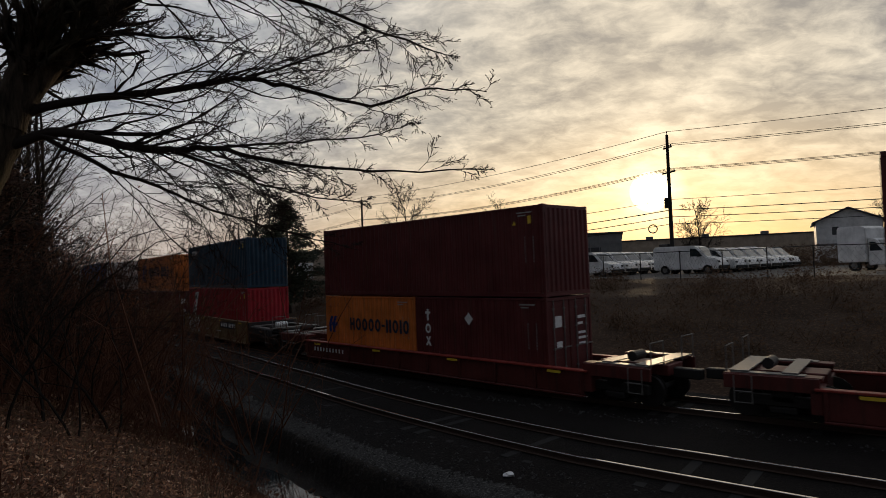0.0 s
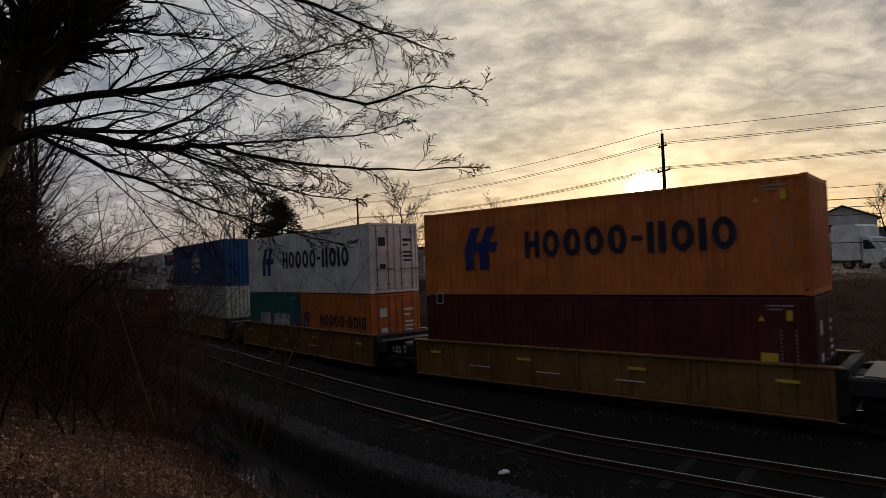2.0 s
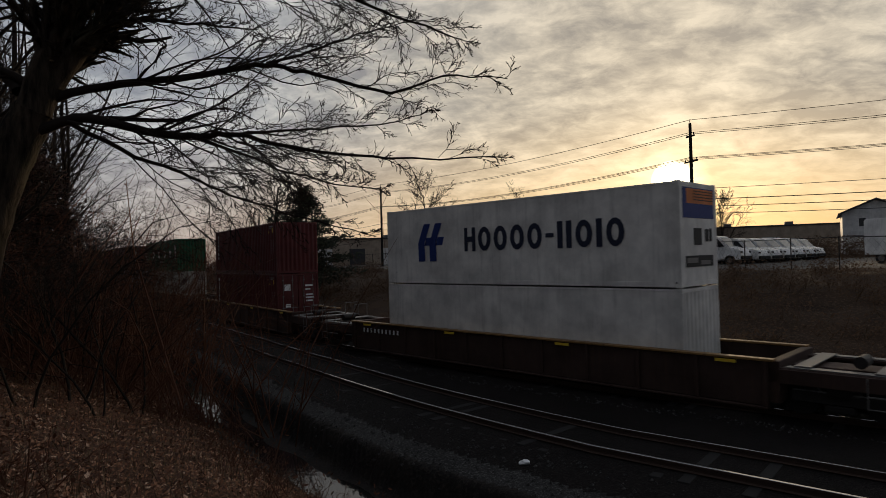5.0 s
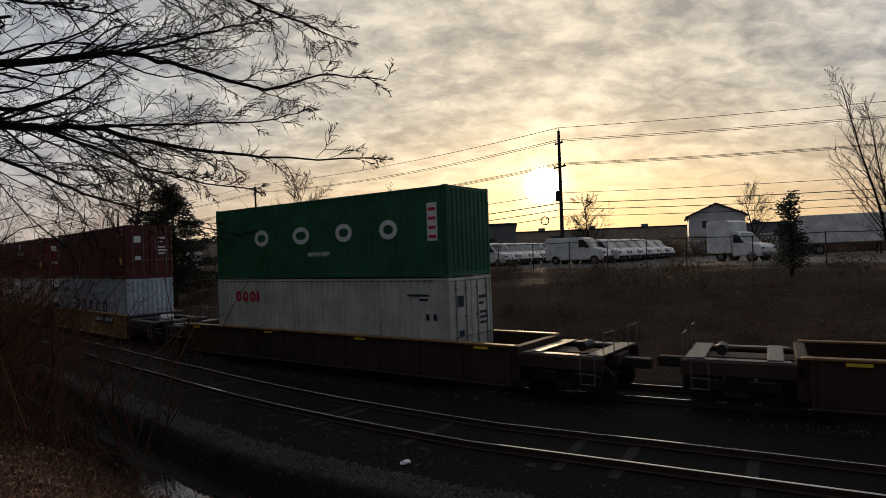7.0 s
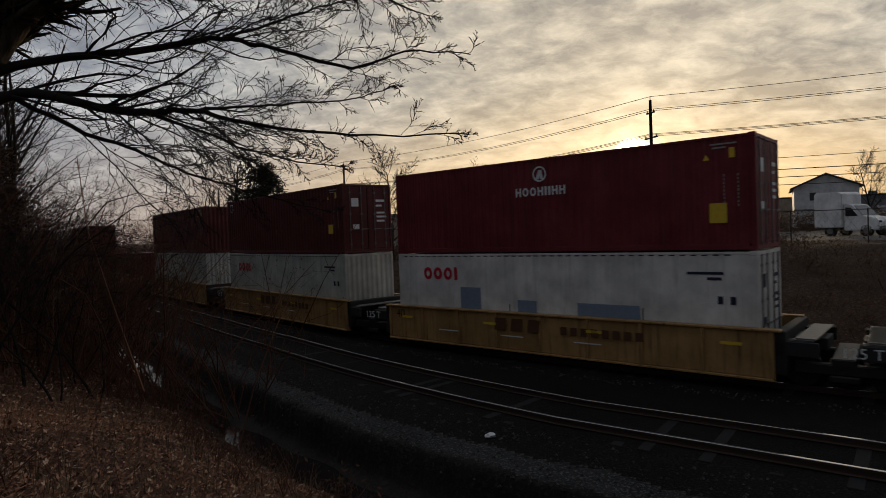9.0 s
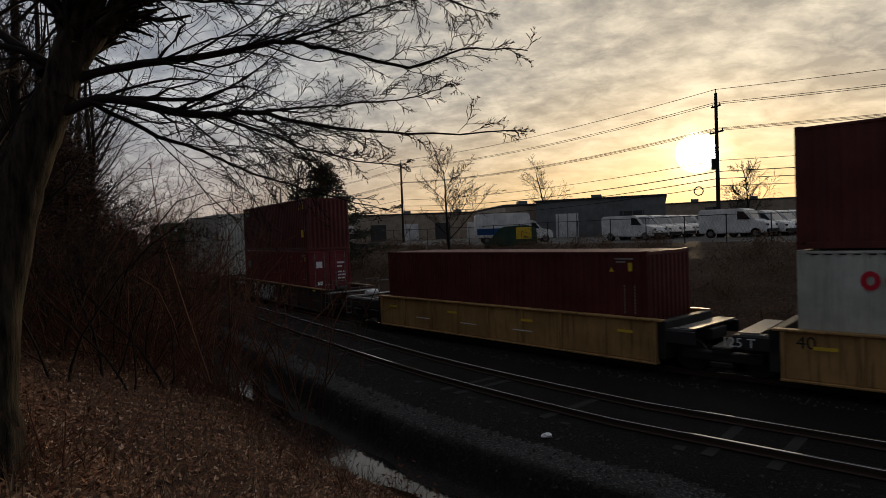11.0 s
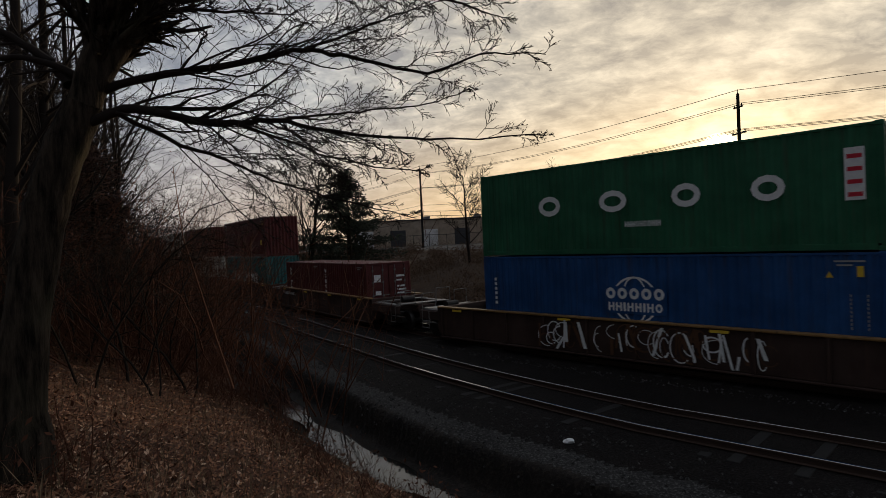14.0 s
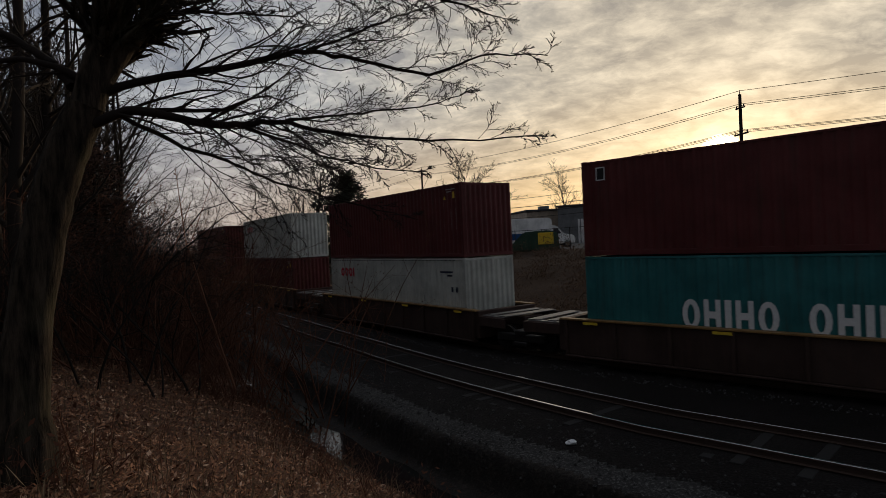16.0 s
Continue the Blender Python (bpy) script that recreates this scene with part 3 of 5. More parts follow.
        put("side_number", "dark", lambda bm: (bar(bm, -left - 1.7, 2.3, 0.9, 0.07), bar(bm, -left - 1.2, 2.16, 0.35, 0.07), bar(bm, -left - 0.95, 1.55, 0.13, 0.2), bar(bm, -left - 0.65, 1.55, 0.13, 0.2)))
        # two thin upright black streaks on the flat side
        put("dark_streak", "black", lambda bm: (bar(bm, left + 0.40 * length, 0.5, 0.03, 0.75), bar(bm, left + 0.76 * length, 0.4, 0.03, 0.95)))
    elif what == "patched":
        decorate(ob, "small_red", length, high)
        put("repair_patch", "greyblue", lambda bm: (bar(bm, left + 2.9, 0.95, 0.85, 0.80), bar(bm, left + 5.2, 0.95, 0.7, 0.45), bar(bm, left + 7.3, 0.85, 1.9, 0.55)))
    elif what == "sail_emblem":
        put("emblem_disc", "white", lambda bm: ring(bm, left + 0.504 * length - 0.24, 2.16, 0.48, 0.48, 0.05, n=20))
        put("emblem_sail", "white", lambda bm: (bar(bm, left + 0.504 * length - 0.14, 2.24, 0.12, 0.28, 0.10), bar(bm, left + 0.504 * length + 0.03, 2.24, 0.10, 0.28, -0.05)))
        put("brand_word", "white", lambda bm: word(bm, left + 0.432 * length, 1.74, 0.27, 1.8, "nooniinn"))
        put("sticker", "yellow", lambda bm: bar(bm, -left - 1.1, 0.7, 0.42, 0.50))
    elif what == "tower_panel":
        put("dark_panel", "black", lambda bm: bar(bm, left + 0.5, 2.28, 1.0, 0.42))
        put("panel_word", "white", lambda bm: (word(bm, left + 0.68, 2.31, 0.16, 0.78, "nnnoon"), bar(bm, left + 0.54, 2.28, 0.10, 0.40)))
        put("panel_stripe", "yellow", lambda bm: bar(bm, left + 0.75, 2.60, 0.75, 0.09))
        put("sticker", "yellow", lambda bm: bar(bm, -left - 0.95, 0.75, 0.36, 0.40))
    elif what == "upright_word":
        put("brand_word", "white", lambda bm: [ring(bm, left + 0.65, high - 0.55 - 0.29 * i, 0.24, 0.22, 0.06) if i % 2 else bar(bm, left + 0.65, high - 0.55 - 0.29 * i, 0.24, 0.20) for i in range(6)])
    elif what == "three_upright":
        put("brand_word", "white", lambda bm: (bar(bm, left + 0.62, 1.72, 0.10, 0.42), bar(bm, left + 0.53, 1.97, 0.28, 0.08), ring(bm, left + 0.52, 1.25, 0.30, 0.36, 0.08), bar(bm, left + 0.52, 0.80, 0.09, 0.34, 0.20), bar(bm, left + 0.73, 0.80, 0.09, 0.34, -0.20)))
        put("diamond_sticker", "white", lambda bm: bm.faces.new([bm.verts.new((left + 2.75 + a, -1.2235, 1.85 + b)) for a, b in ((0, -0.22), (0.2, 0), (0, 0.22), (-0.2, 0))]))
    elif what == "slant_band":
        put("white_band", "white", lambda bm: bar(bm, left + 0.66, 0.70, 0.76, 1.92, 1.05))
        put("band_mark", "dark", lambda bm: [bar(bm, left + 0.93 + 0.205 * i, 1.00 + 0.38 * i, 0.30, 0.24, 0.12, -1.2255) for i in (0, 1, 3)])
        put("band_globe", "red", lambda bm: ring(bm, left + 1.33, 1.76, 0.40, 0.36, 0.10, y=-1.2255))
    elif what == "corner_word":
        put("brand_word", "white", lambda bm: word(bm, left + 0.97, 2.22, 0.34, 1.4, "ooooo", 0.3))
    elif what == "corner_sign":
        put("sign_frame", "white", lambda bm: bar(bm, left + 0.5, 2.28, 0.30, 0.40))
        put("sign_face", "black", lambda bm: (bar(bm, left + 0.53, 2.31, 0.24, 0.34, y=-1.2245), bar(bm, left + 0.58, 2.36, 0.06, 0.24, 0.06, -1.226)))
        put("sticker", "yellow", lambda bm: bar(bm, -left - 1.2, 0.85, 0.38, 0.38))
    elif what == "long_word":
        k = length / 12.19
        put("brand_word", "white", lambda bm: word(bm, left + 3.0 * k, 0.86, 0.84 * (0.7 + 0.3 * k), 7.0 * k, "onino oninnino", 0.28))
    elif what == "three_small":
        put("brand_word", "white", lambda bm: word(bm, left + 0.55, 1.55, 0.5, 0.8, "oni", 0.3))
    elif what == "blue_disc":
        put("round_sticker", "sky", lambda bm: ring(bm, left + 0.95, 1.75, 0.42, 0.42, 0.205, n=18))
    elif what == "globe":
        emblem_globe(ob, length, "white")
        put("side_column", "white", lambda bm: column(bm, left + 0.5, 1.2, 0.11, 1.0, 6))


def make_wagon(paint, half_front, half_rear, sill, joint_front, joint_rear, label, scrawl, code):
    """A well wagon: two deep side sills, end decks over the bogies, the rail's top at z = 0."""
    ob = thing("well_wagon", label, "wagon", "wagons of the train")
    mat, black = PAINT[paint], PAINT["black"]
    deck_mat = black if paint in ("yellow", "tan", "ochre") else mat
    h = sill / 2
    top = {"redwagon": 0.86, "rust": 1.28}.get(paint, 1.33)
    cap = PAINT[{"redwagon": "redcap", "rust": "ochrecap"}.get(paint, paint)]
    for sy in (-1, 1):
        bm = bmesh.new()
        y0, y1 = sorted((sy * 1.30, sy * 1.42))
        box(bm, -h, h, y0, y1, 0.20, top, 0.02)
        s = part("side_sill", bm, mat, ob)
        a, b = sorted((sy * 1.26, sy * 1.50))
        part("sill_cap", boxes((-h - 0.15, h + 0.15, a, b, top, top + 0.06), bevel=0.012), cap, s)
        part("sill_foot", boxes((-h, h, a, b, 0.14, 0.20), bevel=0.012), mat, s)
        n = int(sill / 1.55)
        rib = None
        for i in range(n + 1):
            x = -h + 0.06 + (sill - 0.12) * i / n
            if rib is None:
                rib = part("sill_rib", boxes((-0.045, 0.045, *sorted((sy * 1.42, sy * 1.49)), 0.20, top), bevel=0.01), mat, s)
                r = rib
            else:
                r = new("sill_rib", rib.data)
                r.parent = s
            r.location = (x, 0, 0)
    pieces("floor_beam", boxes(*[(x - 0.15, x + 0.15, -1.26, 1.26, 0.24, 0.38) for x in np.linspace(-h + 0.3, h - 0.3, 6)]), STEEL, ob)
    for sx, half, joint in ((1, half_front, joint_front), (-1, half_rear, joint_rear)):
        end = half - (0.35 if joint else 0.75)
        x0, x1 = sorted((sx * h, sx * end))
        bm = bmesh.new()
        box(bm, x0, x1, -0.45, 0.45, 0.80, 1.10, 0.02)
        box(bm, *sorted((sx * h, sx * (h + 0.25))), -1.40, 1.40, 0.30, top + 0.02, 0.02)
        for sy in (-1, 1):
            a, b = sorted((sy * 0.95, sy * 1.35))
            box(bm, x0, x1 - 0.2 * (sx > 0), a, b, 1.06, 1.14, 0.012)
        deck = part("end_deck", bm, deck_mat, ob)
        bm = bmesh.new()
        for sy in (-1, 1):
            a, b = sorted((sy * 1.02, sy * 1.30))
            box(bm, *sorted((sx * (h + 0.35), sx * (end - 0.15))), a, b, 1.145, 1.165, 0.004)
        box(bm, *sorted((sx * (end - 0.55), sx * (end - 0.10))), -1.25, 1.25, 1.17, 1.20, 0.004)
        box(bm, *sorted((sx * (h + 0.5), sx * (h + 0.85))), -1.2, 1.2, 1.17, 1.20, 0.004)
        pieces("walkway_plate", bm, DECK, deck)
        pieces("end_side_beam", boxes((x0, x1 - 0.05, -1.40, -1.30, 0.78, 1.12), (x0, x1 - 0.05, 1.30, 1.40, 0.78, 1.12), bevel=0.012), deck_mat, deck)
        if not joint:
            part("coupler", boxes(*[(*sorted((sx * (end - 0.1), sx * half)), -0.14, 0.14, 0.72, 1.0)], bevel=0.03), STEEL, ob)
            bm = bmesh.new()
            rod(bm, (sx * (end - 0.9), -0.75, 1.32), (sx * (end - 0.9), -0.15, 1.32), 0.14, 14)
            part("air_reservoir", bm, MARK["white"] if paint in ("tan", "yellow", "ochre") else STEEL, ob)
            bm = bmesh.new()
            for y in (-1.28, -0.55, 0.55, 1.28):
                rod(bm, (sx * (end - 0.06), y, 1.1), (sx * (end - 0.06), y, 1.78), 0.016, 6)
            rod(bm, (sx * (end - 0.06), -1.28, 1.78), (sx * (end - 0.06), -0.55, 1.78), 0.016, 6)
            rod(bm, (sx * (end - 0.06), 0.55, 1.78), (sx * (end - 0.06), 1.28, 1.78), 0.016, 6)
            for z in (0.45, 0.72):
                rod(bm, (sx * (end - 0.25), -1.46, z), (sx * (end - 0.65), -1.46, z), 0.014, 6)
            for x in (end - 0.25, end - 0.65):
                rod(bm, (sx * x, -1.46, 0.42), (sx * x, -1.46, 1.1), 0.014, 6)
            pieces("grab_iron", bm, DECK, ob)
        if not joint or sx < 0:
            bx = sx * (half if joint else half - 2.0)
            bogie = part("bogie", boxes((bx - 1.0, bx + 1.0, -1.15, -0.92, 0.36, 0.62), (bx - 1.0, bx + 1.0, 0.92, 1.15, 0.36, 0.62), (bx - 0.25, bx + 0.25, -1.15, 1.15, 0.45, 0.75), (bx - 0.3, bx + 0.3, -1.18, -0.9, 0.2, 0.36), (bx - 0.3, bx + 0.3, 0.9, 1.18, 0.2, 0.36), bevel=0.03), STEEL, ob)
            for ax in (-0.86, 0.86):
                bm = bmesh.new()
                rod(bm, (bx + ax, -0.9, 0.42), (bx + ax, 0.9, 0.42), 0.08, 8)
                for sy in (-1, 1):
                    rod(bm, (bx + ax, sy * 0.68, 0.42), (bx + ax, sy * 0.82, 0.42), 0.42, 24)
                    rod(bm, (bx + ax, sy * 0.66, 0.42), (bx + ax, sy * 0.69, 0.42), 0.45, 24)
                part("wheelset", bm, STEEL, bogie)
    # marks on the sill that faces the camera
    y = -1.4935

    def put(name, colour, draw):
        bm = bmesh.new()
        draw(bm)
        put_marks(name, bm, MARK[colour], ob)

    put("yellow_marker", "yellow", lambda bm: [bar(bm, x, top - 0.10 if paint not in ("yellow", "ochre") else 0.95, 0.5, 0.08, 0, y) for x in np.linspace(-h + 0.7, h - 1.2, 4)])
    if paint in ("yellow", "tan", "ochre"):
        put("edge_strip", "white", lambda bm: [bar(bm, -h * 0.62 + 2.6 * i, 0.62, 0.85, 0.035, 0, y) for i in range(3)])
    if code == "plate":
        put("number_plate", "black", lambda bm: bar(bm, h - 4.6, 0.86, 2.7, 0.38, 0, y - 0.001))
        put("plate_mark", "white", lambda bm: [bar(bm, h - 4.42 + 0.30 * i + (0.25 if i > 3 else 0), 0.94, 0.21, 0.22, 0, y - 0.003) for i in range(8)])
    elif code == "logo":
        put("brand_block", "rust", lambda bm: [bar(bm, -h + 4.8 + 0.62 * i, 0.80, 0.42, 0.40, 0.06, y) for i in range(3)])
        put("number_mark", "rust", lambda bm: [bar(bm, -h + 7.2 + 0.33 * i, 0.82, 0.22, 0.24, 0, y) for i in range(8)])
    elif code == "bars":
        put("number_mark", "white", lambda bm: [bar(bm, -h + 0.7 + 0.24 * i, top - 0.36, 0.10, 0.17, 0, y) for i in range(10)])
    if scrawl:
        colours, a, b, seed = scrawl
        rng = random.Random(seed)
        for c in colours:
            bm = bmesh.new()
            for i in range(34):
                x = rng.uniform(a, b)
                wd, hg = rng.uniform(0.25, 0.8), rng.uniform(0.35, 0.9)
                z = rng.uniform(0.22, max(0.24, top - 0.03 - hg))
                if rng.random() < 0.65:
                    ring(bm, x, z, wd, hg, rng.uniform(0.02, 0.045), rng.uniform(0.1, 0.6), y - 0.002 - 0.0003 * i)
                else:
                    bar(bm, x, z, rng.uniform(0.05, 0.12), hg, rng.uniform(-0.3, 0.3), y - 0.002 - 0.0003 * i)
            tagged(part("spray_paint", bm, MARK[c], ob, f"{c} sprayed scrawl"), kind="stuff")
    if joint_rear and paint in ("yellow", "tan", "ochre"):
        curve = bpy.data.curves.new("capacity_number", "FONT")
        curve.body, curve.size, curve.align_x = "125 T", 0.34, "CENTER"
        tmp = new("tmp", curve)
        me = bpy.data.meshes.new_from_object(tmp)
        bpy.data.objects.remove(tmp)
        me.materials.clear()
        me.materials.append(MARK["white"])
        n = new("capacity_number", me)
        n.parent = ob
        n.matrix_basis = pose(-h - 0.95, -1.404, 0.84, 90, 0, 0)
        curve.body, curve.size = "40", 0.42
        tmp = new("tmp", curve)
        me = bpy.data.meshes.new_from_object(tmp)
        bpy.data.objects.remove(tmp)
        me.materials.clear()
        me.materials.append(MARK["black"])
        n = new("well_number", me)
        n.parent = ob
        n.matrix_basis = pose(-h + 0.55, -1.424, 0.95, 90, 0, 0)
    return ob


HC, ST = 2.896, 2.591
NAMES = {"maroon": "dark maroon", "wine": "wine red", "red": "bright red", "orange": "orange", "navy": "dark navy", "blue": "strong blue", "green": "dark green", "teal": "blue-green", "white": "clean white", "grey": "grey-white", "pale": "pale blue-white"}
WAGON_NAMES = {"yellow": "yellow", "ochre": "grimy ochre-yellow", "rust": "rusty brown", "redwagon": "dull red", "tan": "dirty tan", "black": "black"}
# place along the train, wagon paint, sill length, scrawl, code, lower loads, upper loads;
# a load: colour, offset, length, height, end, decoration
FULL = 12.192
TWENTY = 6.058
TRAIN = [
    (-14.21, "redwagon", 14.8, None, "", [("maroon", 0, FULL, HC, "corr", "")], [("maroon", 0, FULL, HC, "corr", "")]),
    (6.30, "redwagon", 14.8, None, "bars", [("orange", -3.05, TWENTY, ST, "corr", "arrow_word"), ("maroon", 3.05, TWENTY, ST, "door", "three_upright")], [("maroon", 0, FULL, HC, "corr", "")]),
    (27.65, "tan", 12.9, (("white",), -5.2, -2.6, 3), "plate", [("red", 0, FULL, HC, "corr", "slant_band")], [("navy", 0, FULL, HC, "corr", "corner_word")]),
    (43.84, "ochre", 12.9, None, "", [("maroon", 0, FULL, ST, "door", "corner_sign")], [("orange", 0, FULL, HC, "corr", "arrow_word")]),
    (59.11, "ochre", 12.9, (("rust",), -2.4, 0.2, 5), "", [("teal", -3.05, TWENTY, ST, "corr", "long_word"), ("orange", 3.05, TWENTY, ST, "door", "arrow_word")], [("white", 0, FULL, HC, "door", "arrow_word")]),
    (75.15, "ochre", 12.9, (("black", "white", "greyblue"), -4.8, 0.0, 8), "", [("grey", 0, FULL, HC, "corr", "small_red")], [("blue", 0, FULL, HC, "corr", "globe")]),
    (90.44, "tan", 12.9, None, "plate", [("green", -3.05, TWENTY, ST, "corr", ""), ("wine", 3.05, TWENTY, ST, "door", "three_small")], [("white", 0, FULL, HC, "reefer", "arrow_word")]),
    (113.62, "rust", 16.4, None, "bars", [("white", 0, FULL, ST, "corr", "")], [("white", 0, FULL, HC, "reefer", "arrow_word")]),
    (136.96, "rust", 16.6, None, "", [("maroon", 0, FULL, HC, "door", "upright_word")], [("maroon", 0, FULL, HC, "corr", "upright_word")]),
    (160.61, "rust", 16.6, None, "", [("grey", 0, FULL, HC, "door", "small_red")], [("green", 0, FULL, HC, "corr", "four_letters")]),
    (182.34, "yellow", 12.9, (("rust",), -4.6, -1.4, 14), "plate", [("pale", 0, FULL, HC, "corr", "low_rings")], [("maroon", 0, FULL, HC, "door", "tower_panel")]),
    (197.85, "yellow", 12.9, None, "logo", [("white", 0, FULL, HC, "door", "patched")], [("wine", 0, FULL, HC, "door", "sail_emblem")]),
    (213.28, "yellow", 12.9, None, "logo", [("grey", 0, FULL, HC, "corr", "small_red")], [("maroon", 0, FULL, HC, "door", "corner_sign")]),
    (229.42, "yellow", 12.9, None, "logo", [("grey", 0, FULL, HC, "corr", "small_red")], [("maroon", 0, FULL, HC, "corr", "")]),
    (245.2, "yellow", 12.9, None, "", [("maroon", 0, FULL, HC, "corr", "")], []),
    (265.60, "rust", 16.6, (("white",), -3.4, 0.6, 21), "bars", [("wine", 0, FULL, HC, "door", "blue_disc")], [("maroon", 0, FULL, HC, "corr", "tower_panel")]),
    (284.89, "rust", 16.6, (("greyblue", "white", "teal"), -6.0, 4.8, 23), "bars", [("grey", 0, FULL, HC, "corr", "small_red")], [("grey", 0, FULL, HC, "corr", "five_rings")]),
    (304.07, "rust", 16.6, (("white", "rust"), -3.6, 3.6, 27), "", [("blue", 0, FULL, HC, "corr", "globe")], [("green", 0, FULL, HC, "door", "four_letters")]),
    (324.85, "rust", 13.4, None, "bars", [("maroon", -3.05, TWENTY, ST, "corr", "two_upright"), ("maroon", 3.05, TWENTY, ST, "door", "upright_word")], []),
    (341.70, "rust", 13.6, None, "", [("teal", 0, FULL, HC, "corr", "long_word")], [("maroon", 0, FULL, HC, "corr", "corner_sign")]),
    (359.37, "rust", 13.6, None, "", [("grey", 0, FULL, HC, "corr", "small_red")], [("maroon", 0, FULL, HC, "corr", "")]),
    (378.04, "rust", 13.6, None, "", [("maroon", 0, FULL, HC, "corr", "")], [("grey", 0, FULL, HC, "corr", "small_red")]),
    (396.6, "rust", 13.6, None, "", [("maroon", 0, FULL, HC, "corr", "")], [("maroon", 0, FULL, HC, "corr", "")]),
]
MARK_NAMES = {"": "", "blue_disc": " with a round blue sticker", "arrow_word": " with blue arrow and word", "three_upright": " with white upright marks", "slant_band": " with a slanted white band", "corner_word": " with small white word", "corner_sign": " with a small square sign", "long_word": " with large white letters", "small_red": " with small red word", "globe": " with a white globe emblem", "three_small": " with white letters", "upright_word": " with upright white word", "four_letters": " with four white letters", "five_rings": " with five dark ring shapes", "low_rings": " with five dark ring shapes", "two_upright": " with two white letters", "patched": " with blue-grey repair patches", "sail_emblem": " with a white sail emblem", "tower_panel": " with small black panel"}
ENDS = {"corr": "ribbed end", "door": "double-door end", "reefer": "cooling-unit end"}


def make_train():
    gaps = [TRAIN[i + 1][0] - TRAIN[i][0] for i in range(len(TRAIN) - 1)]
    for i, (c, paint, sill, scrawl, code, lower, upper) in enumerate(TRAIN):
        front = gaps[i - 1] if i else 22.0
        rear = gaps[i] if i < len(gaps) else 18.0
        wagon = make_wagon(paint, front / 2, rear / 2, sill, front < 19.3, rear < 19.3, f"{WAGON_NAMES[paint]} steel well wagon carrying containers, {'spray-painted' if scrawl else 'dirty'} sills", scrawl, code)
        WAGONS.append((wagon, c, 0.0, 0.0))
        top = 0.36
        for level, loads in enumerate((lower, upper)):
            if level:
                top += max((l[3] for l in lower), default=0.0) + 0.012
            for colour, dx, length, high, end, what in loads:
                size = "long" if length > 8 else "short"
                ob = make_container(colour, length, high, end, f"{NAMES[colour]} {size} container{MARK_NAMES[what]}, {ENDS[end]}", colour == "white")
                if what:
                    decorate(ob, what, length, high)
                if colour not in ("white", "grey", "pale") and what not in ("four_letters",):
                    marks_small(ob, length, high)
                LOADS.append((ob, c, dx, top))


make_train()


def travelled(t):
    return 22.397 * t - 0.0458 * t * t


def motions():
    times = [0.5 * i for i in range(33)]
    for ob, c, dx, z in WAGONS + LOADS:
        rows = []
        for t in times:
            s = c - travelled(t)
            xa, ya, _ = on_line(s - 7.0)
            xb, yb, _ = on_line(s + 7.0)
            turn = math.atan2(ya - yb, xa - xb)
            mx, my = (xa + xb) / 2, (ya + yb) / 2
            rows.append((t, pose(mx + dx * math.cos(turn), my + dx * math.sin(turn), z, 0, 0, math.degrees(turn))))
        walk(ob, rows)


# ---- trees and brush ----


class Wood:
    """Collects tapered tubes for one tree."""

    def __init__(self, seed, thin=0.0025, slim=0.44, taper=0.82):
        self.v, self.f, self.rng, self.thin, self.slim, self.taper = [], [], random.Random(seed), thin, slim, taper

    def tube(self, pts, radii, k):
        base = len(self.v)
        for i, p in enumerate(pts):
            a = pts[min(i + 1, len(pts) - 1)] - pts[max(i - 1, 0)]
            side = a.orthogonal().normalized()
            other = a.cross(side).normalized()
            for j in range(k):
                t = 2 * math.pi * j / k
                self.v.append(p + (side * math.cos(t) + other * math.sin(t)) * radii[i])
            if i:
                o = base + (i - 1) * k
                for j in range(k):
                    self.f.append((o + j, o + (j + 1) % k, o + k + (j + 1) % k, o + k + j))

    def stem(self, p, way, length, r, level, plan, lift=0.0):
        rng = self.rng
        wiggle, steps = plan[level][3:]
        pts, radii = [p.copy()], [r]
        d = way.normalized()
        for i in range(steps):
            d = (d + Vector((rng.gauss(0, wiggle), rng.gauss(0, wiggle), rng.gauss(0, wiggle) + lift))).normalized()
            pts.append(pts[-1] + d * (length / steps))
            radii.append(r * (1 - 0.75 * (i + 1) / steps))
        self.tube(pts, radii, 6 if r > 0.06 else 4 if r > 0.012 else 3)
        return pts, radii

    def grow(self, p, way, length, r, level, plan, lift=0.0):
        """One branch and its side branches. plan[level]: count, length share, angle, wiggle, steps."""
        pts, radii = self.stem(p, way, length, r, level, plan, lift)
        self.sprout(pts, radii, length, level, plan, lift)

    def sprout(self, pts, radii, length, level, plan, lift=0.0, begin=0.22):
        rng = self.rng
        count, share, angle, wiggle, steps = plan[level]
        if level + 1 >= len(plan):
            return
        for i in range(count):
            u = begin + (1 - begin) * (i + rng.random()) / count
            x = u * (len(pts) - 1)
            k = min(int(x), len(pts) - 2)
            q = pts[k].lerp(pts[k + 1], x - k)
            d = (pts[k + 1] - pts[k]).normalized()
            off = Vector((rng.gauss(0, 1), rng.gauss(0, 1), rng.gauss(0, 0.8))).normalized()
            off = (off - d * off.dot(d)).normalized()
            a = radians(angle * rng.uniform(0.7, 1.25))
            way = d * math.cos(a) + off * math.sin(a)
            self.grow(q, way, length * share * rng.uniform(0.55, 1.25) * (1.22 - self.taper * u), max(radii[k] * self.slim, self.thin), level + 1, plan, lift)


def part_of(wood, name, mat, parent, label=""):
    return shape(name, wood.v, wood.f, mat, parent, label, smooth=True)


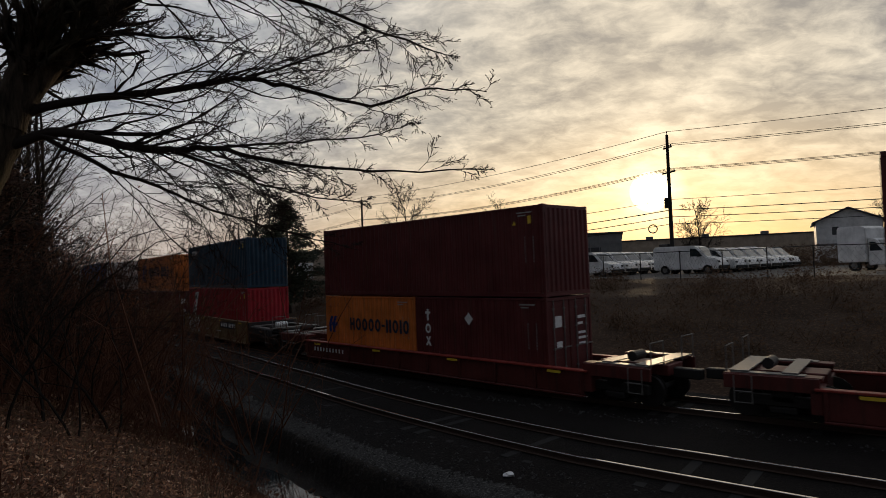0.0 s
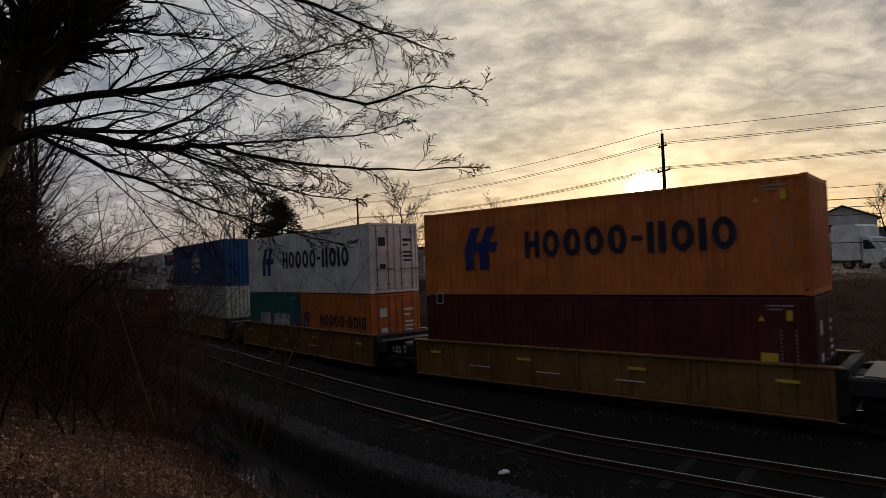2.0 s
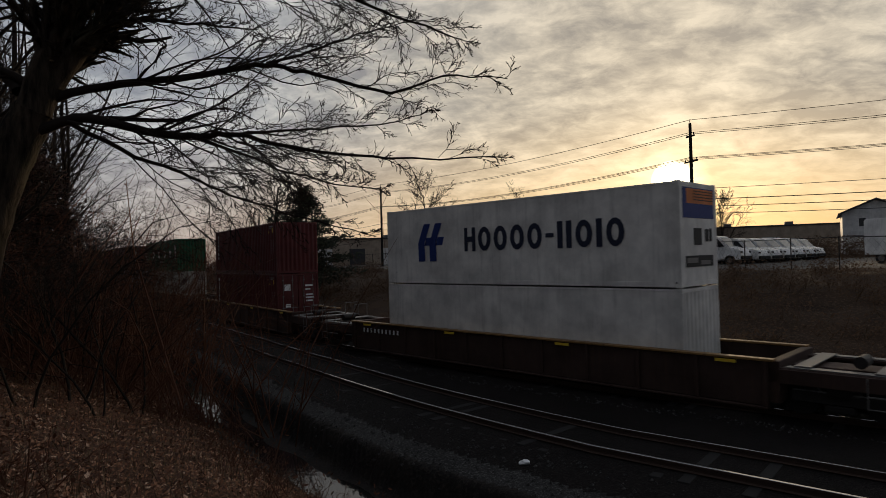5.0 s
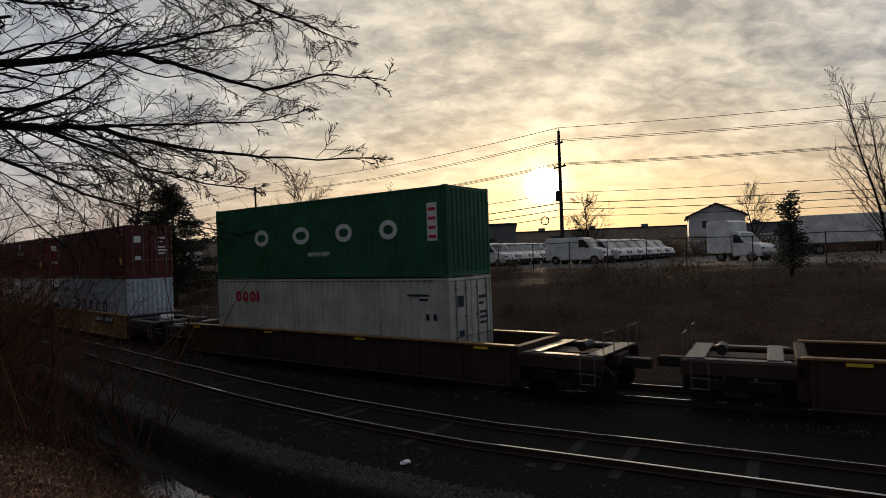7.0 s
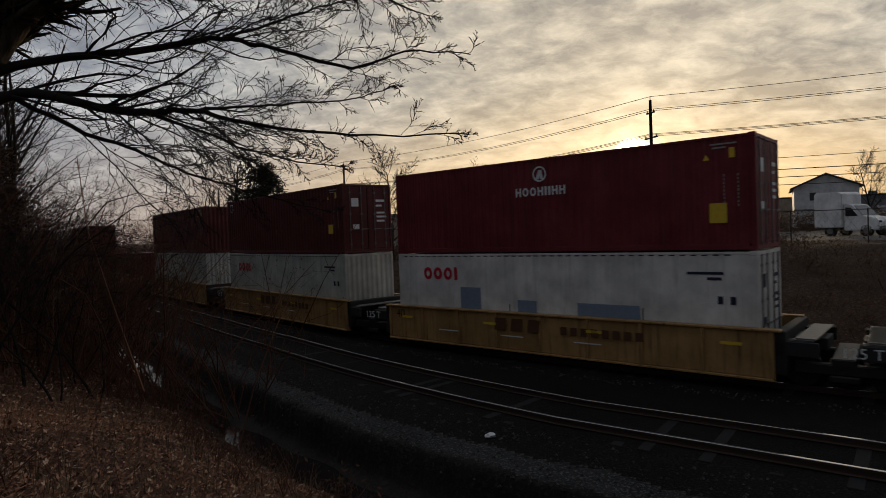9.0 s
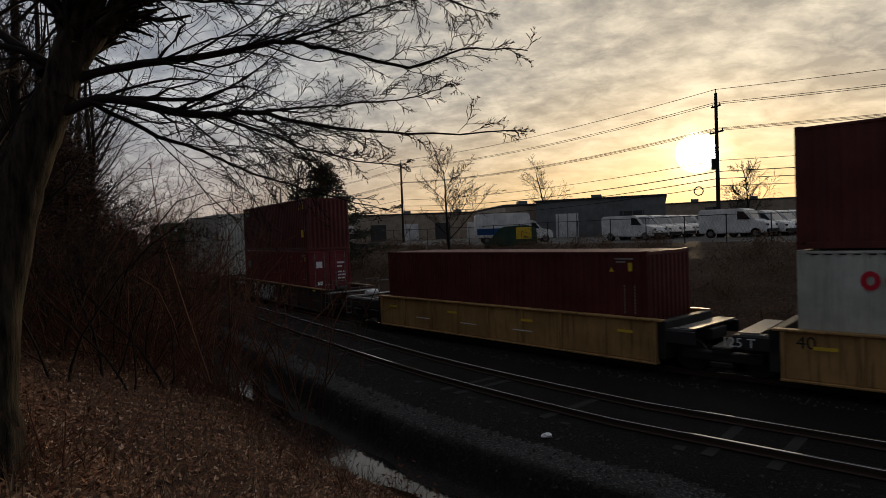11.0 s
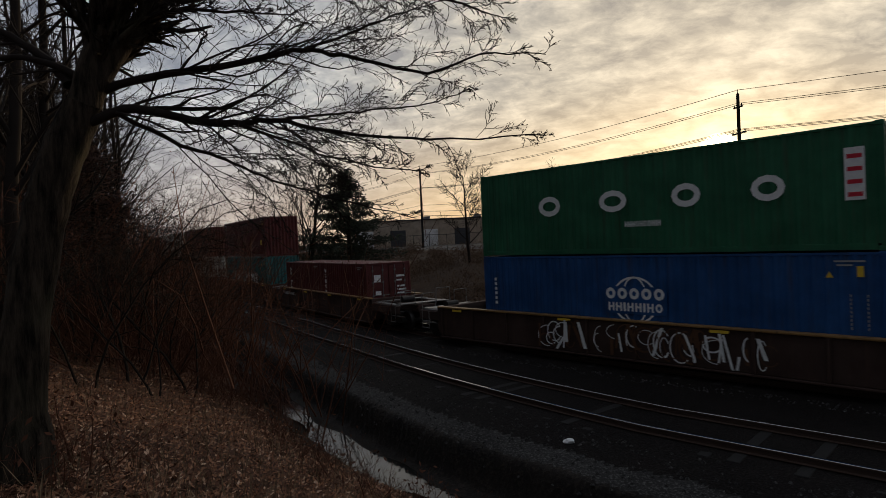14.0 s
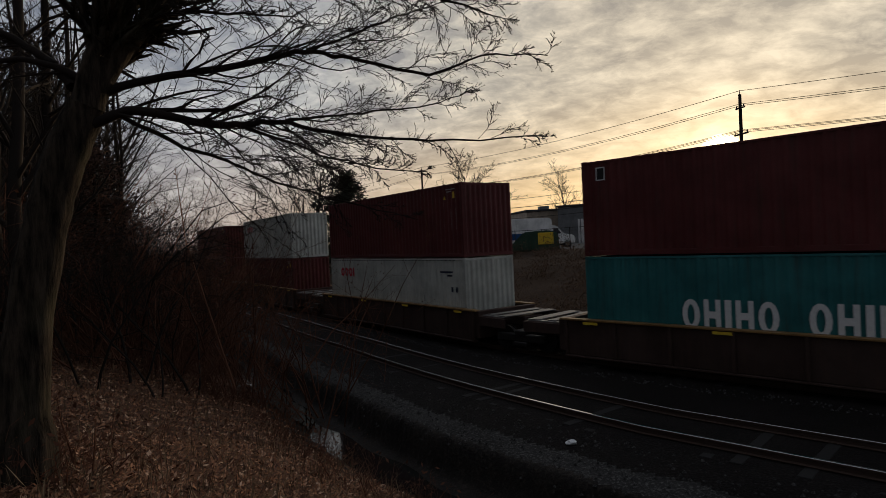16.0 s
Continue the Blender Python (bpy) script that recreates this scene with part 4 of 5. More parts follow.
# the large tree beside the camera: a forked trunk and long limbs that reach out over the ditch
BOUGHS = {
    "trunk": [(-4.66, 5.31, 2.14), (-4.62, 5.39, 3.21), (-4.47, 5.52, 4.29), (-4.29, 5.60, 4.96), (-4.09, 5.69, 5.46)],
    "stem_left": [(-4.09, 5.69, 5.46), (-3.96, 5.75, 5.96), (-3.79, 5.89, 6.56), (-3.63, 6.04, 7.21), (-3.57, 6.19, 8.16)],
    "stem_right": [(-4.09, 5.69, 5.46), (-3.88, 5.79, 5.92), (-3.55, 5.89, 6.32), (-3.29, 6.04, 6.73), (-2.91, 6.36, 7.45)],
    "l1": [(-4.15, 5.76, 5.53), (-3.48, 5.84, 5.75), (-2.64, 5.95, 5.83), (-2.06, 6.06, 5.96), (-1.59, 6.21, 5.92), (-0.74, 6.47, 5.74), (-0.19, 6.62, 5.94), (0.54, 6.70, 5.92)],
    "l2": [(-4.28, 5.66, 5.18), (-3.64, 5.63, 5.38), (-3.05, 5.63, 5.26), (-2.54, 5.66, 5.18), (-2.14, 5.72, 5.19), (-1.59, 5.89, 5.07), (-0.73, 6.16, 5.00), (0.46, 6.30, 4.99)],
    "l3": [(-3.78, 5.65, 5.38), (-3.12, 5.71, 5.02), (-2.66, 5.71, 4.85), (-2.24, 5.78, 4.63), (-1.62, 5.99, 4.41), (-0.89, 6.23, 4.21)],
    "l4": [(-3.68, 5.84, 6.20), (-3.21, 5.77, 6.35), (-2.65, 5.84, 6.32), (-1.99, 5.99, 6.29)],
    "l5": [(-3.40, 6.01, 6.63), (-2.52, 6.00, 6.89), (-1.56, 6.12, 6.80), (-0.66, 6.18, 6.46), (0.07, 6.22, 6.18)],
    "l6": [(-2.14, 5.72, 5.19), (-1.82, 5.94, 5.26), (-1.30, 6.18, 5.33), (-0.74, 6.36, 5.39), (-0.28, 6.51, 5.56)],
    "l7": [(-1.96, 6.10, 5.98), (-1.53, 6.33, 6.18), (-0.96, 6.55, 6.44), (-0.47, 6.71, 6.61)],
    "l8": [(-2.54, 5.66, 5.18), (-1.98, 5.67, 4.95), (-1.35, 5.75, 4.73), (-0.71, 5.86, 4.65)],
    "l10": [(-3.95, 5.80, 6.30), (-4.45, 5.85, 6.75), (-5.05, 5.80, 7.00), (-5.70, 5.75, 7.10)],
    "l11": [(-4.12, 5.72, 5.75), (-4.62, 5.60, 5.95), (-5.15, 5.45, 5.90), (-5.75, 5.40, 5.70)],
    "l9": [(-4.23, 5.71, 5.69), (-4.66, 5.75, 6.08), (-5.27, 5.75, 6.42), (-5.92, 5.67, 6.66)],
}
GIRTH = {"trunk": (0.215, 0.185), "stem_left": (0.165, 0.10), "stem_right": (0.145, 0.07), "l1": (0.050, 0.005), "l2": (0.060, 0.005), "l3": (0.026, 0.004), "l4": (0.036, 0.005), "l5": (0.045, 0.005), "l6": (0.017, 0.004), "l7": (0.018, 0.004), "l8": (0.018, 0.004), "l9": (0.06, 0.02), "l10": (0.05, 0.012), "l11": (0.045, 0.01)}


def smooth_line(points, n=5):
    """Points along a soft curve through the given ones."""
    p = [Vector(q) for q in points]
    out = []
    for i in range(len(p) - 1):
        a, b, c, d = p[max(i - 1, 0)], p[i], p[i + 1], p[min(i + 2, len(p) - 1)]
        for j in range(n):
            t = j / n
            out.append(0.5 * (2 * b + (c - a) * t + (2 * a - 5 * b + 4 * c - d) * t * t + (3 * b - a - 3 * c + d) * t ** 3))
    return out + [p[-1]]


def make_big_tree():
    tree = thing("bare_tree", "large bare deciduous tree with grey bark leaning over the ditch", "tree")
    plan = [(0, 0, 0, 0, 0), (11, 0.48, 38, 0.17, 7), (4, 0.46, 38, 0.20, 4), (0, 0.4, 45, 0.22, 2)]
    counts = {"l1": 36, "l2": 40, "l3": 30, "l4": 34, "l5": 40, "l6": 20, "l7": 20, "l8": 24, "l9": 30, "l10": 12, "l11": 9, "stem_left": 60, "stem_right": 56}
    for k, (name, pts) in enumerate(BOUGHS.items()):
        wood = Wood(40 + k, 0.0045, 0.38, 1.08)
        line = smooth_line(pts)
        if name == "trunk":
            line[0] = line[0] - Vector((0, 0, 0.4))
        r0, r1 = GIRTH[name]
        n = len(line) - 1
        radii = [r0 + (r1 - r0) * (i / n) ** 0.8 for i in range(n + 1)]
        if name == "trunk":
            for i in range(4):
                radii[i] += (0.09, 0.05, 0.02, 0.01)[i]
        rng = wood.rng
        if r0 > 0.1:
            wood.tube(line, [r * (1 + rng.uniform(-0.05, 0.05)) for r in radii], 14)
        else:
            wood.tube([p + Vector((rng.gauss(0, 0.008), rng.gauss(0, 0.008), rng.gauss(0, 0.008))) for p in line], radii, 7)
        if name in counts:
            length = sum((line[i + 1] - line[i]).length for i in range(n))
            own = [(counts[name], min(0.40, 1.65 / length), 30, 0.15, 9)] + plan[1:]
            wood.sprout(line, radii, length, 0, own, 0.0, 0.12)
        part_of(wood, "trunk" if name == "trunk" else "limb", BARK if r0 > 0.1 else TWIG, tree)
    return tree


make_big_tree()

WOODS = [(12, 0.36, 42, 0.09, 7), (6, 0.42, 40, 0.12, 4), (3, 0.45, 42, 0.16, 2), (0, 0.4, 40, 0.2, 2)]
ROUND = [(17, 0.66, 42, 0.06, 6), (12, 0.50, 38, 0.12, 5), (8, 0.48, 40, 0.16, 4), (0, 0.4, 40, 0.2, 3)]


def bare_tree(seed, height, girth, plan, label, fork=1, thin=0.017):
    tree = thing("bare_tree", label, "tree", "bare trees")
    crown = Wood(seed, thin)
    for i in range(fork):
        trunk = Wood(seed + 500 + i)
        lean = Vector((crown.rng.gauss(0, 0.10), crown.rng.gauss(0, 0.10), 1))
        high = height * (1 - 0.13 * i)
        pts, radii = trunk.stem(Vector((0.12 * i, 0, -0.35)), lean, high, girth * (1 - 0.2 * i), 0, plan, 0.012)
        crown.sprout(pts, radii, high, 0, plan, 0.012)
        part_of(trunk, "trunk", TWIG, tree)
    tagged(part_of(crown, "crown", TWIG, tree), kind="stuff")
    return tree


def set_down(ob, x, y, turn=0.0, size=1.0, sink=0.0):
    m = pose(x, y, z_at(x, y) - sink, 0, 0, turn)
    ob.matrix_basis = m @ Matrix.Diagonal((size, size, size, 1))
    return ob


def make_woods():
    rng = random.Random(5)
    kinds = [bare_tree(11, 7.5, 0.05, WOODS, "slender bare tree in the thicket beside the line", 1, 0.0085), bare_tree(12, 9.5, 0.075, WOODS, "slender bare tree in the thicket beside the line", 1, 0.0085), bare_tree(13, 6.0, 0.035, WOODS, "slender bare tree in the thicket beside the line", 2, 0.005), bare_tree(14, 8.0, 0.075, WOODS, "bare tree with spreading branches in the thicket", 1, 0.007)]
    used, first = 0, set()
    tries = 0
    spots = []
    while len(spots) < 270 and tries < 9000:
        tries += 1
        az, r = radians(rng.uniform(-64, -21.5)), rng.uniform(17, 75)
        x, y = r * math.sin(az), r * math.cos(az)
        d = line_coords(np.array([x]), np.array([y]))[1][0]
        if d < 11.0 or (r < 22 and az > radians(-36)) or any((x - a) ** 2 + (y - b) ** 2 < 2.0 for a, b in spots):
            continue
        spots.append((x, y))
    for i, (x, y) in enumerate(spots):
        k = i % 4
        ob = kinds[k] if k not in first else copy_thing(kinds[k], Matrix())
        first.add(k)
        set_down(ob, x, y, rng.uniform(0, 360), rng.uniform(0.85, 1.25) * (0.75 + math.hypot(x, y) / 42))


def make_old_trees():
    """A few stout trunks in the thicket behind the large tree."""
    first = None
    for az, r, turn, size in ((-40.6, 14.5, 20, 1.0), (-41.9, 17, 130, 1.1), (-39.2, 19, 250, 1.05), (-44.5, 16, 70, 1.0), (-48.0, 18, 300, 1.15), (-37.6, 26, 10, 1.1), (-33.5, 31, 200, 1.0)):
        ob = copy_thing(first, Matrix()) if first else bare_tree(16, 13.0, 0.17, [(16, 0.30, 46, 0.045, 10), (7, 0.42, 40, 0.12, 5), (4, 0.45, 42, 0.16, 3), (0, 0.4, 40, 0.2, 2)], "stout upright bare tree in the thicket", 1, 0.008)
        first = first or ob
        set_down(ob, r * math.sin(radians(az)), r * math.cos(radians(az)), turn, size)


def make_saplings():
    rng = random.Random(8)
    first = None
    for az, r in ((-28.6, 16), (-30.2, 18), (-31.4, 14.5), (-32.6, 19), (-33.6, 15.5), (-34.8, 18), (-36.2, 14), (-37.4, 17), (-38.8, 19), (-40, 13.5), (-42, 15), (-44.5, 14), (-47, 13), (-50, 15), (-29.4, 23), (-31, 26), (-33, 24), (-35.5, 27), (-38, 25), *((rng.uniform(-39, -24), rng.uniform(27, 46)) for _ in range(34))):
        if line_coords(np.array([r * math.sin(radians(az))]), np.array([r * math.cos(radians(az))]))[1][0] < 9.5:
            continue
        ob = copy_thing(first, Matrix()) if first else bare_tree(15, 5.6, 0.032, [(14, 0.42, 42, 0.15, 8), (8, 0.45, 44, 0.16, 5), (4, 0.45, 44, 0.18, 3), (0, 0.4, 40, 0.2, 2)], "thin young bare tree at the edge of the thicket", 2, 0.0045)
        first = first or ob
        set_down(ob, r * math.sin(radians(az)), r * math.cos(radians(az)), rng.uniform(0, 360), rng.uniform(0.85, 1.2) * (1.0 if r < 25 else 1.35))


make_woods()
make_old_trees()
make_saplings()


def make_brush(name, label, seed, spots, mat, stout=1.0):
    """Tangles of dead stems, brambles and clinging leaves, one object."""
    wood = Wood(seed, 0.0028 * stout)
    rng = wood.rng
    plan = [(4, 0.5, 45, 0.16, 3), (2, 0.5, 45, 0.2, 2), (0, 0.5, 45, 0.2, 1)]
    leaves = []
    for x, y, high, n, leafy, *size in spots:
        size = size[0] if size else 1.0
        z = z_at(x, y)
        for i in range(n):
            lean = Vector((rng.gauss(0, 0.45), rng.gauss(0, 0.45), 1.0))
            p = Vector((x + rng.gauss(0, 0.35 * high), y + rng.gauss(0, 0.35 * high), z - 0.15))
            wood.grow(p, lean, high * rng.uniform(0.5, 1.15), rng.uniform(0.006, 0.014) * stout, 0, plan, -0.03 / stout)
        for i in range(leafy):
            u = rng.random() ** 1.6
            leaves.append((x + rng.gauss(0, 0.45 * high), y + rng.gauss(0, 0.45 * high), z + u * high, rng.uniform(0.035, 0.11) * size))
    for x, y, z, r in leaves:
        o = len(wood.v)
        d = Vector((rng.gauss(0, 1), rng.gauss(0, 1), rng.gauss(0, 1))).normalized()
        e = d.orthogonal().normalized()
        c = Vector((x, y, z))
        wood.v += [c, c + d * r + e * r * 0.45, c + d * r * 2.2, c + d * r - e * r * 0.45]
        wood.f.append((o, o + 1, o + 2, o + 3))
    ob = shape(name, wood.v, wood.f, mat)
    return tagged(ob, label, "brush", kind="stuff")


BRUSH = plain("dead_bramble_stems", (0.105, 0.047, 0.028), 0.95, 0.0, 0.08)
FAR_BRUSH = plain("dry_slope_weeds", (0.10, 0.062, 0.038), 0.95, 0.0, 0.08)


def brush_spots():
    rng = random.Random(77)
    near, far = [], []
    for i in range(190):  # along the ditch and the bank, tall only where the line is far
        s, d = rng.uniform(8, 52), rng.uniform(8.2, 17.0)
        x, y, _ = on_line(s, d)
        az = math.degrees(math.atan2(x, y))
        if az > (-25 if math.hypot(x, y) > 27 else -29) or (s < 26 and d < 10.2) or math.hypot(x, y) < 16:
            continue
        tall = 1.0 if s > 24 else 0.45
        near.append((x, y, tall * rng.uniform(1.2, 2.8), 9, 70, 0.5))
    for i in range(70):  # the thick of it, before the far end of the tracks
        az, r = radians(rng.uniform(-46, -27)), rng.uniform(17, 28)
        x, y = r * math.sin(az), r * math.cos(az)
        d = line_coords(np.array([x]), np.array([y]))[1][0]
        if d > 9.4:
            near.append((x, y, min(2.4, 2.5 - z_at(x, y) * 0.75) * rng.uniform(0.6, 1.0), 10, 80, 0.5))
    for i in range(160):  # low brambles on the foot of the bank
        s, d = rng.uniform(-6, 20), rng.uniform(10.4, 13.4)
        d -= float(ditch_shift(s, 11.0) - 11.0)
        x, y, _ = on_line(s, d)
        near.append((x, y, rng.uniform(0.25, 0.85), 9, 14, 0.45))
    for i in range(10):
        near.append((-4.75 + rng.gauss(0, 0.25), 5.5 + rng.gauss(0, 0.25), rng.uniform(0.4, 1.0), 9, 30, 0.4))
    for i in range(430):  # on the slope behind the train
        s, d = rng.uniform(-42, 85), -rng.uniform(5.5, 21.5)
        x, y, _ = on_line(s, d)
        far.append((x, y, rng.uniform(0.6, 1.5), 9, 150, 0.9))
    for i in range(90):  # the overgrown strip behind the parked vans
        u = i / 89
        far.append((24 + 44 * u + rng.gauss(0, 1), 72 - 22 * u + rng.gauss(0, 1), rng.uniform(1.6, 2.4), 6, 420, 1.6))
    return near, far


def thicket_spots():
    rng = random.Random(31)
    out = []
    while len(out) < 400:
        az, r = radians(rng.uniform(-66, -21.5) if len(out) > 60 else rng.uniform(-32, -21)), rng.uniform(17, 68) if len(out) > 60 else rng.uniform(30, 68)
        x, y = r * math.sin(az), r * math.cos(az)
        if line_coords(np.array([x]), np.array([y]))[1][0] > 9.0:
            out.append((x, y, rng.uniform(2.6, 5.6) * (0.8 + r / 110), 14, 130, 0.45))
    while len(out) < 460:  # far along the line
        az, r = radians(rng.uniform(-37, -19)), rng.uniform(80, 125)
        x, y = r * math.sin(az), r * math.cos(az)
        if not -7.0 < line_coords(np.array([x]), np.array([y]))[1][0] < 8.0:
            out.append((x, y, rng.uniform(5.0, 8.5), 11, 60, 0.9))
    return out


near_spots, far_spots = brush_spots()
make_brush("brush", "dark dead brambles and brush along the muddy ditch", 91, near_spots, BRUSH)
make_brush("thicket", "dense dark thicket of bare saplings beside the line", 93, thicket_spots(), BRUSH, 2.2)
make_brush("brush", "dark brown brush covering the slope behind the tracks", 92, far_spots, FAR_BRUSH)


def blades(name, label, category, seed, n, where, mat, long, wide, upright):
    """Many small leaves or grass blades as one object."""
    rng = np.random.RandomState(seed)
    x, y = where(rng, n)
    d = ditch_shift(*line_coords(x, y))
    z = ground_height(x, y, d)
    keep = d > 10.6
    x, y, z = x[keep], y[keep], z[keep]
    n = len(x)
    a = rng.uniform(0, 2 * np.pi, n)
    l = long * rng.uniform(0.5, 1.4, n)
    w_ = wide * rng.uniform(0.6, 1.3, n)
    tilt = rng.uniform(*upright, n)
    ux, uy, uz = np.cos(a) * np.cos(tilt), np.sin(a) * np.cos(tilt), np.sin(tilt)
    vx, vy = -np.sin(a), np.cos(a)
    z = z + 0.008
    roll = rng.uniform(-0.5, 0.5, n) * w_
    P = np.column_stack([x, y, z])
    U = np.column_stack([ux * l, uy * l, uz * l])
    V = np.column_stack([vx * w_, vy * w_, roll])
    verts = np.stack([P, P + U * 0.45 + V / 2, P + U, P + U * 0.45 - V / 2], 1).reshape(-1, 3)
    faces = np.arange(4 * n).reshape(-1, 4)
    ob = shape(name, verts.tolist(), faces.tolist(), mat)
    return tagged(ob, label, category, kind="stuff")


def leaf_look(t, co):
    r = t.add("ShaderNodeNewGeometry", out=8)
    c = t.ramp(r, [(0.0, (0.05, 0.020, 0.011)), (0.45, (0.19, 0.080, 0.040)), (0.85, (0.36, 0.175, 0.090)), (1.0, (0.62, 0.42, 0.28))])
    return c, {"Roughness": 0.85}


LEAVES = material("dead_leaves", leaf_look)


def grass_look(t, co):
    r = t.add("ShaderNodeNewGeometry", out=8)
    c = t.ramp(r, [(0.0, (0.045, 0.028, 0.016)), (0.6, (0.13, 0.085, 0.045)), (1.0, (0.26, 0.18, 0.10))])
    return c, {"Roughness": 0.9}


STRAW = material("dry_grass", grass_look)


def around_left(rng, n):
    a, r = np.radians(rng.uniform(-62, 4, n)), 2.6 + 17.0 * rng.uniform(0, 1, n) ** 1.25
    return r * np.sin(a), r * np.cos(a)


blades("leaf_litter", "brown dead oak leaves lying on the bank", "leaves", 3, 85000, around_left, LEAVES, 0.070, 0.040, (-0.2, 0.8))
blades("dry_grass", "thin dry grass stalks on the bank", "grass", 4, 15000, around_left, STRAW, 0.30, 0.008, (0.3, 1.5))


def clump_tree(seed, height, base, label, colour_mat, spray=1.0):
    """An evergreen: a trunk, limbs and many small sprays with gaps between."""
    tree = thing("evergreen_tree", label, "tree")
    wood = Wood(seed)
    rng = wood.rng
    wood.tube([Vector((0, 0, -0.3)), Vector((0.05, 0, height * 0.5)), Vector((0, 0.04, height))], [0.03 * height, 0.016 * height, 0.012], 8)
    verts, faces = [], []
    n = int(height * 17)
    for i in range(n):
        u = (i + rng.random()) / n
        z = height * (0.10 + 0.90 * u)
        reach = (base * (1 - u) ** 0.7 + 0.15) * rng.uniform(0.45, 1.2)
        a = rng.uniform(0, 2 * math.pi)
        way = Vector((math.cos(a), math.sin(a), rng.uniform(-0.15, 0.35)))
        p0, p1 = Vector((0, 0, z)), Vector((0, 0, z)) + way * reach
        wood.tube([p0, p0.lerp(p1, 0.5) + Vector((0, 0, -0.04)), p1], [0.022, 0.014, 0.006], 4)
        for j in range(int((10 + reach * 26) / spray)):
            t = rng.uniform(0.15, 1.05)
            c = p0.lerp(p1, t) + Vector((rng.gauss(0, 0.16), rng.gauss(0, 0.16), rng.gauss(0, 0.12)))
            l, b = rng.uniform(0.2, 0.55) * spray, rng.uniform(0.06, 0.16) * spray ** 1.5
            d = (way + Vector((rng.gauss(0, 0.7), rng.gauss(0, 0.7), rng.gauss(0, 0.5)))).normalized()
            e = d.orthogonal().normalized()
            o = len(verts)
            verts += [c, c + d * l * 0.5 + e * b, c + d * l, c + d * l * 0.5 - e * b]
            faces.append((o, o + 1, o + 2, o + 3))
    part_of(wood, "trunk", BARK, tree)
    shape("crown", verts, faces, colour_mat, tree)
    return tree


def needle_look(t, co):
    r = t.add("ShaderNodeNewGeometry", out=8)
    return t.ramp(r, [(0.0, (0.010, 0.014, 0.008)), (1.0, (0.040, 0.045, 0.022))]), {"Roughness": 0.8}


NEEDLES = material("dark_needles", needle_look)


def russet_look(t, co):
    r = t.add("ShaderNodeNewGeometry", out=8)
    return t.ramp(r, [(0.0, (0.026, 0.013, 0.009)), (1.0, (0.085, 0.042, 0.025))]), {"Roughness": 0.85}


RUSSET = material("winter_russet_sprays", russet_look)
set_down(clump_tree(21, 9.8, 4.9, "dense dark evergreen standing beyond the tracks", NEEDLES, 0.7), -13.9, 53.4)
set_down(clump_tree(24, 6.2, 1.7, "reddish-brown cedar deep in the thicket", RUSSET, 0.42), -12.3, 17.2)
set_down(clump_tree(22, 4.0, 0.6, "small ragged spruce on the slope by the yard", NEEDLES, 0.5), 22.0, 27.2)
set_down(bare_tree(31, 11.2, 0.22, ROUND, "bare tree standing beside a dark evergreen"), -17.6, 53.0, 30)
set_down(bare_tree(32, 7.6, 0.14, ROUND, "small bare tree with spreading crown beyond the tracks"), -2.9, 49.9, 80)
set_down(bare_tree(33, 9.6, 0.075, [(20, 0.36, 30, 0.04, 9), (8, 0.4, 34, 0.1, 5), (5, 0.4, 36, 0.14, 4), (0, 0.4, 40, 0.2, 3)], "tall upright bare tree on the slope by the yard", 4, 0.009), 25.0, 24.5, 10)
set_down(bare_tree(34, 11.6, 0.20, ROUND, "rounded bare tree behind the warehouse"), 11.5, 109.0, 0)
set_down(bare_tree(35, 7.2, 0.12, ROUND, "bare tree behind the utility pole"), 28.5, 68.0, 50)
set_down(bare_tree(36, 9.0, 0.16, ROUND, "bare tree behind the white house"), 64.0, 86.0, 20)
set_down(bare_tree(37, 8.0, 0.14, ROUND, "bare tree at the edge of the yard"), 46.0, 118.0, 70)

# ---- beyond the tracks: the yard, its buildings, vehicles and wires ----
WALL_GREY = painted("grey_ribbed_cladding", (0.15, 0.152, 0.155), (0.09, 0.085, 0.08), 0.3)
WALL_BEIGE = painted("beige_block_wall", (0.34, 0.27, 0.205), (0.10, 0.08, 0.065), 0.4)
WALL_WHITE = painted("white_siding", (0.62, 0.61, 0.60), (0.20, 0.18, 0.17), 0.3)
ROOF = plain("dark_roof", (0.05, 0.05, 0.055), 0.8)
VAN_WHITE = painted("white_van_paint", (0.76, 0.75, 0.73), (0.2, 0.18, 0.16), 0.3, 0.3)
TYRE = plain("black_rubber", (0.02, 0.02, 0.02), 0.9)
TARP = painted("dark_green_tarp", (0.02, 0.06, 0.035))
WOOD_POLE = material("grey_pole_timber", timber_look)


def glass_look(t, co):
    return (0.02, 0.025, 0.03), {"Roughness": 0.08, "Specular IOR Level": 0.6}


GLASS = material("dark_window_glass", glass_look)
YARD = 2.75


